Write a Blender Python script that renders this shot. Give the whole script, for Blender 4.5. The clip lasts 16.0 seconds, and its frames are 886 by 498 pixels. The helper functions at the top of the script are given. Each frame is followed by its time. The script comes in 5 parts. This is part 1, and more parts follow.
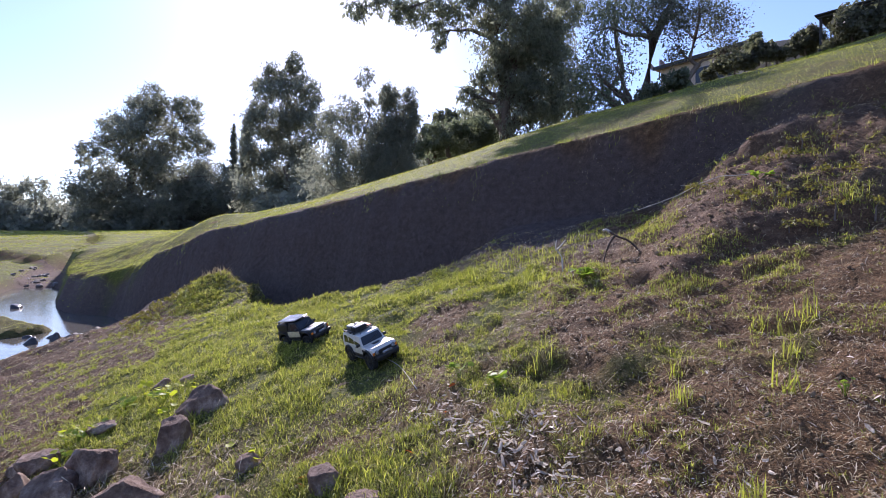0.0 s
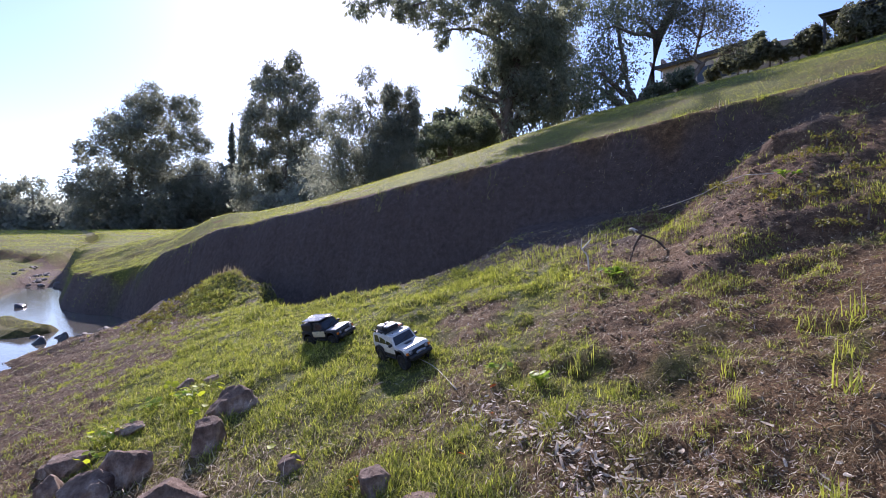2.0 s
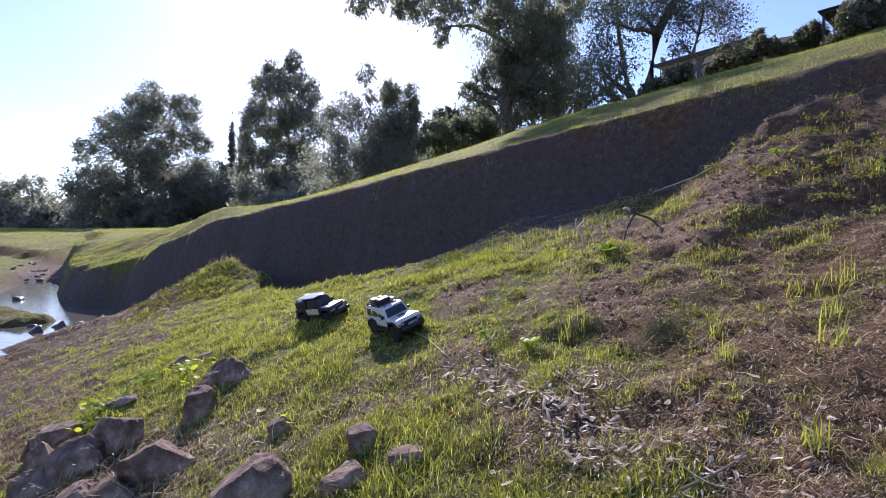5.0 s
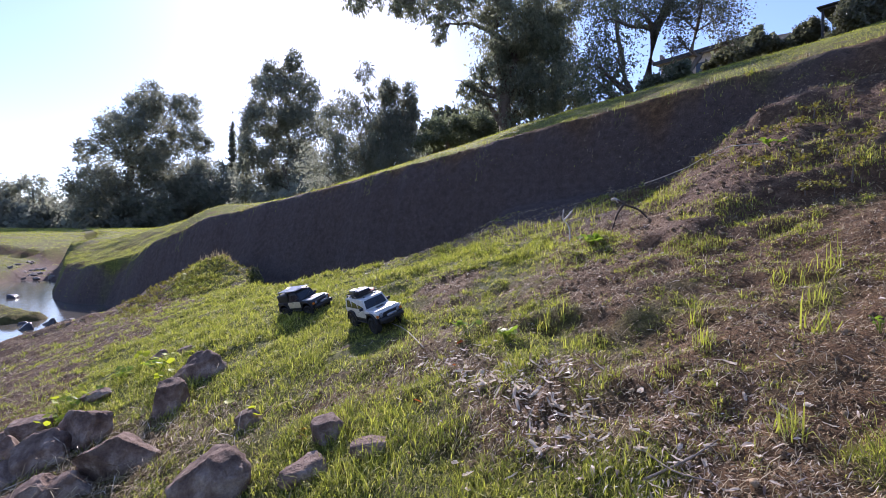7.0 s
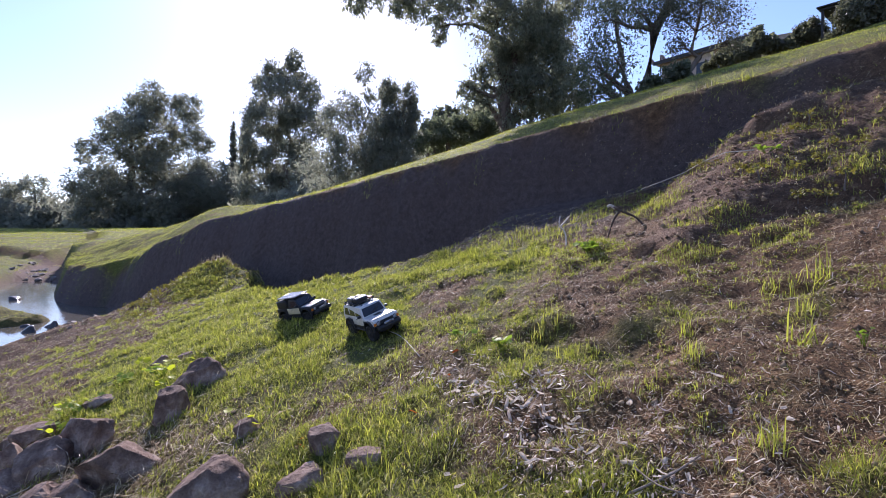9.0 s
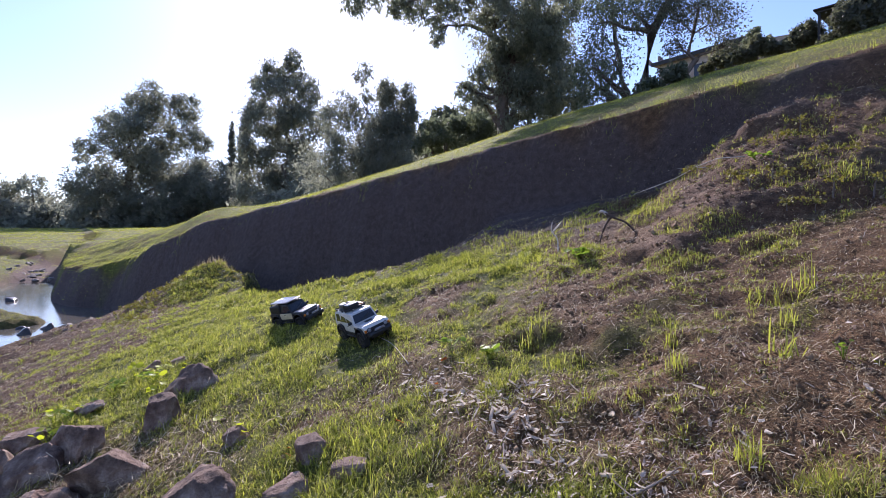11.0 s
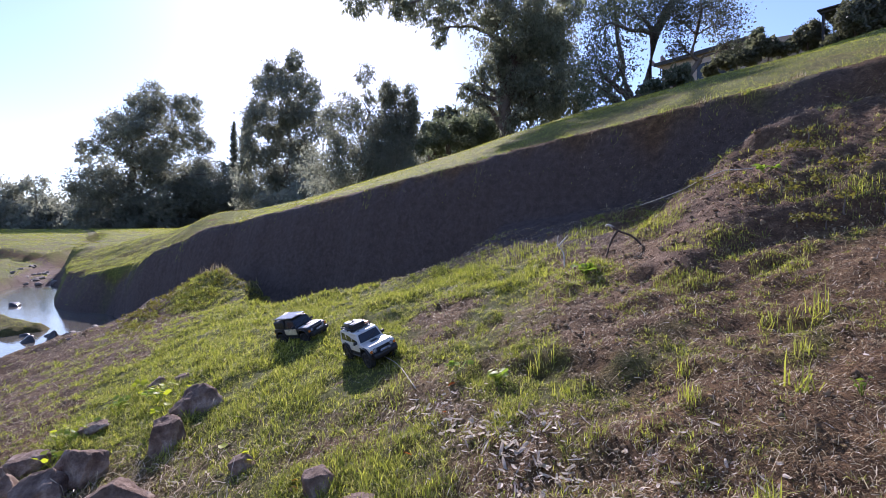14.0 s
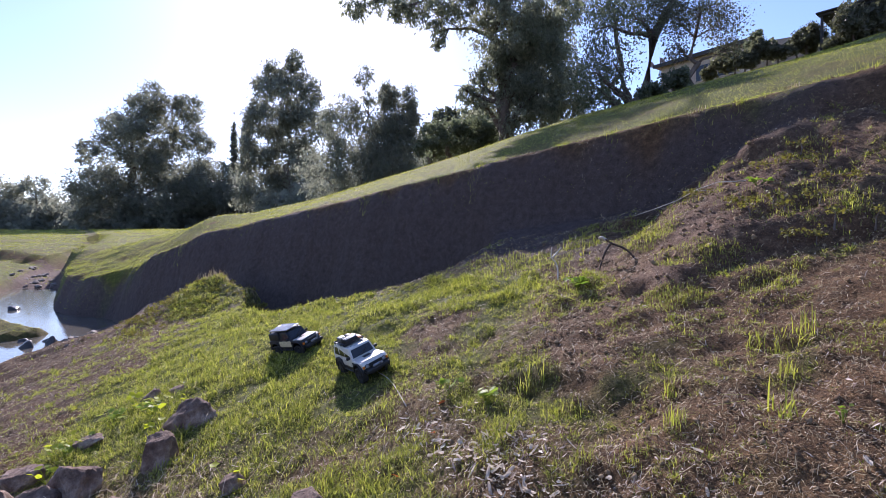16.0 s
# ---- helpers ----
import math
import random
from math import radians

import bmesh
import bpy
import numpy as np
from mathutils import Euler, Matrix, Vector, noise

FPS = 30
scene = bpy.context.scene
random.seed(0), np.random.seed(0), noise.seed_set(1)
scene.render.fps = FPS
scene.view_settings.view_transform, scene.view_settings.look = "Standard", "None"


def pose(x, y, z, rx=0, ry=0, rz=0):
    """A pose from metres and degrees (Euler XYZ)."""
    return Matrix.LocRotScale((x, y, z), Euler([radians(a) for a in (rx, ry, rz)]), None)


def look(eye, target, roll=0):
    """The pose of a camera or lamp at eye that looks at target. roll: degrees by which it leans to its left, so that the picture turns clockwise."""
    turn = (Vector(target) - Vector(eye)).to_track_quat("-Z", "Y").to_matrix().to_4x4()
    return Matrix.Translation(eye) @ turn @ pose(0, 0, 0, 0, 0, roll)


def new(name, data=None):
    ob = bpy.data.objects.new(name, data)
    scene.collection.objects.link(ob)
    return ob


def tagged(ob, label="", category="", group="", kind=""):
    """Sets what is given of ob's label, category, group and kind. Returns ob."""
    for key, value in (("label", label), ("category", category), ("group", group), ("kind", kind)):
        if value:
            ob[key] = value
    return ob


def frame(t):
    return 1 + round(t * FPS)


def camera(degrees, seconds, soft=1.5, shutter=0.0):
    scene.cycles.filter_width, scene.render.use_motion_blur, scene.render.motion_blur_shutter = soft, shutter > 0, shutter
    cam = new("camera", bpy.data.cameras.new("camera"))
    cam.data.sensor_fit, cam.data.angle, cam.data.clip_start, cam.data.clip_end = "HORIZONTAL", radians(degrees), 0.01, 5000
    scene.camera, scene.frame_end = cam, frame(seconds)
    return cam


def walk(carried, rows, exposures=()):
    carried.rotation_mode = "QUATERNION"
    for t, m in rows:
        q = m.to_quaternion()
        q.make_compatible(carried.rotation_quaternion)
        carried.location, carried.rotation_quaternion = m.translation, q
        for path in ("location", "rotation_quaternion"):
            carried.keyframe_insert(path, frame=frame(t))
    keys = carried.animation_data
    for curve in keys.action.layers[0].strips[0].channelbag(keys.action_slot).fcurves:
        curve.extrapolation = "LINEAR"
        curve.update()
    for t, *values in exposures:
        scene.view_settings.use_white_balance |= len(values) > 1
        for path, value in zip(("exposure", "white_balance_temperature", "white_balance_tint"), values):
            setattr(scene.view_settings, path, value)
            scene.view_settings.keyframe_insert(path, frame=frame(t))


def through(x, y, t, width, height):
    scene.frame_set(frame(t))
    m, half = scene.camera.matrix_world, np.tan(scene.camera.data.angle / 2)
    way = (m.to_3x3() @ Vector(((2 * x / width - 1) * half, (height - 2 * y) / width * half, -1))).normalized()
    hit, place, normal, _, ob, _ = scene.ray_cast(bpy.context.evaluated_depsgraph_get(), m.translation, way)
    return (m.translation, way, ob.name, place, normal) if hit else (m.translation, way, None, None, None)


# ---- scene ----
cam = camera(80.7, 16.0, soft=0.5)
PATH = [
    (0, (-0.001, -0.001, 1.003), (0.0, 1.999, 0.986), 0.1),
    (0.5, (-0.094, -0.015, 0.969), (-0.087, 1.985, 0.951), 0.1),
    (1, (-0.16, 0.0, 0.966), (-0.152, 2.0, 0.948), 0.1),
    (1.5, (-0.205, 0.018, 0.99), (-0.196, 2.018, 0.971), 0.1),
    (2, (-0.227, 0.028, 1.002), (-0.218, 2.028, 0.982), 0.1),
    (2.5, (-0.252, 0.007, 0.99), (-0.242, 2.007, 0.971), 0.1),
    (3, (-0.231, -0.001, 0.972), (-0.223, 1.999, 0.953), 0.1),
    (3.5, (-0.219, -0.014, 0.988), (-0.211, 1.986, 0.968), 0.1),
    (4, (-0.188, -0.033, 0.963), (-0.179, 1.967, 0.945), 0.1),
    (4.2, (-0.186, -0.032, 0.912), (-0.177, 1.968, 0.895), 0.2),
    (6.3, (-0.072, 0.126, 0.782), (-0.063, 2.126, 0.758), 0.3),
    (6.5, (-0.049, 0.121, 0.77), (-0.044, 2.121, 0.75), 0.2),
    (7, (-0.047, 0.101, 0.76), (-0.041, 2.101, 0.74), 0.2),
    (7.5, (-0.076, 0.09, 0.763), (-0.071, 2.089, 0.742), 0.1),
    (8, (-0.088, 0.085, 0.787), (-0.085, 2.085, 0.766), 0.1),
    (8.5, (-0.066, 0.076, 0.809), (-0.062, 2.076, 0.787), 0.1),
    (9, (-0.019, 0.061, 0.819), (-0.017, 2.061, 0.796), 0.1),
    (9.5, (0.024, 0.048, 0.838), (0.025, 2.048, 0.815), 0.1),
    (11.8, (0.033, 0.045, 0.91), (0.042, 2.045, 0.887), 0.2),
    (12, (0.027, 0.058, 0.929), (0.028, 2.058, 0.903), 0.0),
    (12.5, (0.033, 0.098, 0.956), (0.033, 2.098, 0.929), 0.0),
    (13, (0.042, 0.114, 0.979), (0.042, 2.114, 0.952), 0.0),
    (13.5, (0.003, 0.101, 1.003), (0.004, 2.101, 0.977), 0.0),
    (14, (0.007, 0.08, 0.988), (0.006, 2.08, 0.962), 0.0),
    (14.5, (0.032, 0.075, 1.012), (0.032, 2.075, 0.986), -0.0),
    (15, (0.049, 0.082, 1.043), (0.048, 2.082, 1.016), 0.0),
    (15.5, (0.054, 0.073, 1.046), (0.053, 2.072, 1.021), 0.0),
    (16, (0.058, 0.063, 1.088), (0.056, 2.063, 1.062), -0.0),
]
walk(cam, [(t, look(eye, target, roll)) for t, eye, target, roll in PATH], [(0.0, 0.7, 5820, 31)])

# world, sun and exposure
SUN = Vector((-0.23, 1.0, 0.60)).normalized()  # towards the sun
world = bpy.data.worlds.new("world")
scene.world = world
world.use_nodes = True
wn = world.node_tree.nodes
sky = wn.new("ShaderNodeTexSky")
sky.sky_type = "NISHITA"
sky.sun_disc = False
sky.sun_elevation = math.asin(SUN.z)
sky.sun_rotation = math.atan2(SUN.x, SUN.y)
sky.air_density, sky.dust_density, sky.ozone_density = 1.0, 0.3, 3.0
wn["Background"].inputs["Strength"].default_value = 0.128
world.node_tree.links.new(sky.outputs["Color"], wn["Background"].inputs["Color"])
sun_data = bpy.data.lights.new("sun", "SUN")
sun_data.energy, sun_data.angle, sun_data.color = 5.0, radians(0.6), (1.0, 0.93, 0.80)
sun = new("sun", sun_data)
sun.matrix_world = look(SUN * 60, (0, 0, 0))

# ---- materials ----
def ramp(nt, fac, stops):
    n = nt.nodes.new("ShaderNodeValToRGB")
    el = n.color_ramp.elements
    while len(el) < len(stops):
        el.new(0.5)
    for e, (p, c) in zip(el, stops):
        e.position, e.color = p, (*c, 1)
    nt.links.new(fac, n.inputs[0])
    return n.outputs[0]


def noise_tex(nt, scale, detail=4.0, rough=0.6, coords="Object"):
    tc = nt.nodes.new("ShaderNodeTexCoord")
    n = nt.nodes.new("ShaderNodeTexNoise")
    n.inputs["Scale"].default_value, n.inputs["Detail"].default_value, n.inputs["Roughness"].default_value = scale, detail, rough
    nt.links.new(tc.outputs[coords], n.inputs["Vector"])
    return n.outputs["Fac"]


def mix_col(nt, fac, a, b, kind="MIX"):
    n = nt.nodes.new("ShaderNodeMix")
    n.data_type, n.blend_type = "RGBA", kind
    for sock, v in ((n.inputs[0], fac), (n.inputs[6], a), (n.inputs[7], b)):
        if isinstance(v, (float, int)):
            sock.default_value = v
        elif isinstance(v, tuple):
            sock.default_value = (*v, 1)
        else:
            nt.links.new(v, sock)
    return n.outputs[2]


def bump(nt, fac, strength, dist, normal=None):
    b = nt.nodes.new("ShaderNodeBump")
    b.inputs["Strength"].default_value, b.inputs["Distance"].default_value = strength, dist
    nt.links.new(fac, b.inputs["Height"])
    if normal:
        nt.links.new(normal, b.inputs["Normal"])
    return b.outputs["Normal"]


def material(name, stops, scale=8.0, rough=0.8, metal=0.0, detail=5.0, relief=0.3, dist=0.01, fine=None, specular=0.4, coat=0.0):
    """A surface whose colour follows noise at two scales, with relief."""
    m = bpy.data.materials.new(name)
    m.use_nodes = True
    nt = m.node_tree
    bsdf = nt.nodes["Principled BSDF"]
    coarse = noise_tex(nt, scale, detail)
    grain = noise_tex(nt, fine or scale * 9, 3.0)
    c = ramp(nt, coarse, stops)
    g = ramp(nt, grain, [(0.3, (0.72, 0.72, 0.72)), (0.7, (1.2, 1.2, 1.2))])
    nt.links.new(mix_col(nt, 0.8, c, g, "MULTIPLY"), bsdf.inputs["Base Color"])
    bsdf.inputs["Roughness"].default_value, bsdf.inputs["Metallic"].default_value = rough, metal
    bsdf.inputs["Specular IOR Level"].default_value = specular
    bsdf.inputs["Coat Weight"].default_value = coat
    if relief:
        n = bump(nt, coarse, relief, dist)
        nt.links.new(bump(nt, grain, relief, dist * 0.25, n), bsdf.inputs["Normal"])
    return m


def leaf_material(name, dark, light, through=0.35, rough=0.5, glow=(0.9, 1.15, 0.45), dry=None, gloss=0.18):
    """Thin leaf: a glossy face and light that shines through; each leaf its own shade."""
    m = bpy.data.materials.new(name)
    m.use_nodes = True
    nt = m.node_tree
    bsdf = nt.nodes["Principled BSDF"]
    geo = nt.nodes.new("ShaderNodeNewGeometry")
    c = ramp(nt, geo.outputs["Random Per Island"], [(0.0, dark), (0.8, light), (1.0, dry)] if dry else [(0.0, dark), (1.0, light)])
    nt.links.new(c, bsdf.inputs["Base Color"])
    bsdf.inputs["Roughness"].default_value = rough
    bsdf.inputs["Specular IOR Level"].default_value = gloss
    tr = nt.nodes.new("ShaderNodeBsdfTranslucent")
    nt.links.new(mix_col(nt, 1.0, c, glow, "MULTIPLY"), tr.inputs["Color"])
    mx = nt.nodes.new("ShaderNodeMixShader")
    mx.inputs[0].default_value = through
    nt.links.new(bsdf.outputs[0], mx.inputs[1])
    nt.links.new(tr.outputs[0], mx.inputs[2])
    nt.links.new(mx.outputs[0], nt.nodes["Material Output"].inputs["Surface"])
    return m


def ground_material():
    m = bpy.data.materials.new("earth")
    m.use_nodes = True
    nt = m.node_tree
    bsdf = nt.nodes["Principled BSDF"]
    att = nt.nodes.new("ShaderNodeAttribute")
    att.attribute_name = "cover"
    big, mid, fine = noise_tex(nt, 1.7, 6), noise_tex(nt, 14, 6, 0.7), noise_tex(nt, 95, 4, 0.7)
    soil = ramp(nt, mid, [(0.25, (0.05, 0.027, 0.0125)), (0.5, (0.16, 0.092, 0.042)), (0.75, (0.325, 0.205, 0.1))])
    soil = mix_col(nt, 0.6, soil, ramp(nt, big, [(0.3, (0.72, 0.65, 0.58)), (0.7, (1.2, 1.15, 1.06))]), "MULTIPLY")
    green = ramp(nt, mid, [(0.3, (0.062, 0.076, 0.013)), (0.7, (0.175, 0.195, 0.033))])
    wet_shade = nt.nodes.new("ShaderNodeAttribute")
    wet_shade.attribute_name = "shade_clay"
    # darker soil: paints in the shade of the bank face, also colours the creek mud
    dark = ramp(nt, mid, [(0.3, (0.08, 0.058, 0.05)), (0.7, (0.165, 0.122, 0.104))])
    soil = mix_col(nt, wet_shade.outputs["Fac"], soil, dark)
    loose = nt.nodes.new("ShaderNodeAttribute")
    loose.attribute_name = "loam"
    red = ramp(nt, mid, [(0.3, (0.075, 0.041, 0.023)), (0.5, (0.165, 0.096, 0.055)), (0.75, (0.31, 0.198, 0.118))])
    soil = mix_col(nt, loose.outputs["Fac"], soil, red)
    c = mix_col(nt, 0.9, soil, mix_col(nt, att.outputs["Fac"], soil, green))
    c = mix_col(nt, 0.85, c, ramp(nt, fine, [(0.3, (0.32, 0.31, 0.30)), (0.5, (0.9, 0.9, 0.9)), (0.7, (1.5, 1.48, 1.45))]), "MULTIPLY")
    nt.links.new(c, bsdf.inputs["Base Color"])
    bsdf.inputs["Roughness"].default_value = 0.92
    bsdf.inputs["Specular IOR Level"].default_value = 0.25
    n = bump(nt, mid, 0.9, 0.045)
    nt.links.new(bump(nt, fine, 1.0, 0.018, n), bsdf.inputs["Normal"])
    return m


def water_material():
    m = bpy.data.materials.new("creek_water")
    m.use_nodes = True
    nt = m.node_tree
    bsdf = nt.nodes["Principled BSDF"]
    bsdf.inputs["Base Color"].default_value = (0.13, 0.12, 0.10, 1)
    bsdf.inputs["Roughness"].default_value = 0.04
    bsdf.inputs["IOR"].default_value = 1.45
    nt.links.new(bump(nt, noise_tex(nt, 9, 4), 0.15, 0.015), bsdf.inputs["Normal"])
    return m


EARTH = ground_material()
WATER = water_material()
ROCK = material("rock", [(0.3, (0.075, 0.042, 0.029)), (0.5, (0.21, 0.138, 0.098)), (0.68, (0.42, 0.32, 0.245))], 11, 0.9, detail=10.0, relief=1.0, dist=0.03, fine=110)
BARK = material("bark", [(0.3, (0.07, 0.05, 0.04)), (0.7, (0.20, 0.16, 0.13))], 3, 0.9, relief=0.8, dist=0.04)
DEAD_WOOD = material("dead_wood", [(0.3, (0.14, 0.10, 0.07)), (0.7, (0.40, 0.33, 0.26))], 25, 0.85, relief=0.5, dist=0.004)
GRASS = leaf_material("grass_blade", (0.115, 0.138, 0.033), (0.46, 0.455, 0.125), 0.55, 0.5, (1.15, 1.25, 0.5), (0.48, 0.41, 0.23), 0.14)
STRAW = leaf_material("dry_straw", (0.10, 0.053, 0.024), (0.60, 0.475, 0.27), 0.22, 0.55, (1, 1, 1), (0.82, 0.70, 0.54), 0.12)
LITTER = leaf_material("leaf_litter", (0.11, 0.055, 0.034), (0.66, 0.54, 0.43), 0.32, 0.45, (1, 0.9, 0.8), (0.86, 0.77, 0.66), 0.2)
GUM_LEAF = leaf_material("gum_leaf", (0.12, 0.14, 0.11), (0.21, 0.23, 0.18), 0.62, 0.5, (1.0, 1.05, 0.7))
# big gum's leaves, lightened so that veiling haze sits in their colour
GUM_HAZE_LEAF = leaf_material("gum_haze_leaf", (0.19, 0.205, 0.175), (0.32, 0.335, 0.275), 0.72, 0.5, (1.0, 1.03, 0.8))
DEEP_LEAF = leaf_material("deep_leaf", (0.105, 0.11, 0.085), (0.19, 0.195, 0.15), 0.5, 0.5, (0.95, 1.0, 0.65))
# pale, narrow range: the haze over the far trees is put into the leaf colour
FAR_HAZE_LEAF = leaf_material("far_haze_leaf", (0.23, 0.24, 0.21), (0.30, 0.31, 0.265), 0.72, 0.5, (1.0, 1.02, 0.85))
BRIGHT_LEAF = leaf_material("bright_leaf", (0.13, 0.18, 0.03), (0.30, 0.36, 0.07), 0.45)


# ---- building helpers ----
def part(name, bm, mat, parent=None, label="", smooth=True):
    me = bpy.data.meshes.new(name)
    bm.to_mesh(me)
    bm.free()
    if smooth:
        me.shade_smooth()
    if mat:
        me.materials.append(mat)
    ob = new(name, me)
    ob.parent = parent
    return tagged(ob, label)


def mesh_from(name, verts, faces, mat, parent=None, smooth=False):
    """One object from an array of vertices and an array of faces with a fixed number of corners."""
    verts, faces = np.asarray(verts, np.float32), np.asarray(faces, np.int32)
    me = bpy.data.meshes.new(name)
    me.vertices.add(len(verts))
    me.vertices.foreach_set("co", verts.ravel())
    k = faces.shape[1]
    me.loops.add(faces.size)
    me.loops.foreach_set("vertex_index", faces.ravel())
    me.polygons.add(len(faces))
    me.polygons.foreach_set("loop_start", np.arange(0, faces.size, k, dtype=np.int32))
    me.update(calc_edges=True)
    if smooth:
        me.shade_smooth()
    me.materials.append(mat)
    ob = new(name, me)
    ob.parent = parent
    return ob


def hash2(ix, iy, seed):
    h = np.sin(ix * 127.1 + iy * 311.7 + seed * 74.7) * 43758.5453
    return h - np.floor(h)


def vnoise(x, y, seed=0):
    """Smooth value noise on arrays, -1 to 1."""
    ix, iy = np.floor(x), np.floor(y)
    fx, fy = x - ix, y - iy
    fx, fy = fx * fx * (3 - 2 * fx), fy * fy * (3 - 2 * fy)
    a, b = hash2(ix, iy, seed), hash2(ix + 1, iy, seed)
    c, d = hash2(ix, iy + 1, seed), hash2(ix + 1, iy + 1, seed)
    return 2 * (a + (b - a) * fx + (c - a) * fy + (a - b - c + d) * fx * fy) - 1


def fbm(x, y, seed=0, octaves=4):
    return sum(vnoise(x * 2**k, y * 2**k, seed + k) * 0.5**k for k in range(octaves))


def sstep(a, b, x):
    t = np.clip((x - a) / (b - a), 0, 1)
    return t * t * (3 - 2 * t)


# ---- the lie of the land ----
EDGE, ALONG, BACK = np.array((2.54, 6.05)), np.array((0.835, -0.550)), np.array((0.550, 0.835))
CREEK = ((-8.6, -30.0), (-8.6, 2.0), (-8.7, 6.0), (-8.8, 9.0), (-9.8, 11.6), (-11.0, 13.4), (-12.7, 15.5), (-14.5, 18.5), (-16.7, 21.6), (-19.8, 26.0), (-22.3, 30.0), (-25.6, 36.0), (-29.3, 43.0), (-37.0, 55.0), (-54.0, 80.0), (-90.0, 130.0))
WATER_Z = -0.75
RIM = 1.4  # width of the gentle strip along the edge
RISE_AT, RISE = (-24, -16, -12, -8, -4, 0, 4), (0.050, 0.340, 0.375, 0.375, 0.410, 0.415, 0.425)  # steepness of the hill along the bank


def creek(x, y):
    """Distance from the creek's middle line, and on which side (1: far side)."""
    best, side = np.full(np.shape(x), 1e9), np.ones(np.shape(x))
    for (ax, ay), (bx, by) in zip(CREEK, CREEK[1:]):
        dx, dy = bx - ax, by - ay
        t = np.clip(((x - ax) * dx + (y - ay) * dy) / (dx * dx + dy * dy), 0, 1)
        ex, ey = x - ax - t * dx, y - ay - t * dy
        d = np.hypot(ex, ey)
        near = d < best
        best = np.where(near, d, best)
        side = np.where(near, np.sign(dx * ey - dy * ex), side)
    return best, side


def across(x, y):
    return (x - EDGE[0]) * ALONG[0] + (y - EDGE[1]) * ALONG[1], (x - EDGE[0]) * BACK[0] + (y - EDGE[1]) * BACK[1]


def island(x, y):
    """The grassy bar between the two pools, 0 to 1."""
    s, q = (x + 8.8) * 0.5 + (y - 10.5) * 0.85, (x + 8.8) * 0.85 - (y - 10.5) * 0.5
    q = q + 0.2 * vnoise(x * 1.7, y * 1.7, 25)
    return sstep(1.35, 0.9, np.abs(q)) * sstep(1.0, 0.2, s) * sstep(-8.0, -6.0, s)


def far_cut(x, y):
    """The eroded step from the creek's far shore, 0, up to the meadow, 1."""
    return sstep(-1.1, 0.0, y - 29.5 - 0.75 * (-21 - x) + 0.9 * vnoise(x * 0.5, y * 0.5, 22) + 0.5 * vnoise(x * 1.6, y * 1.6, 24))


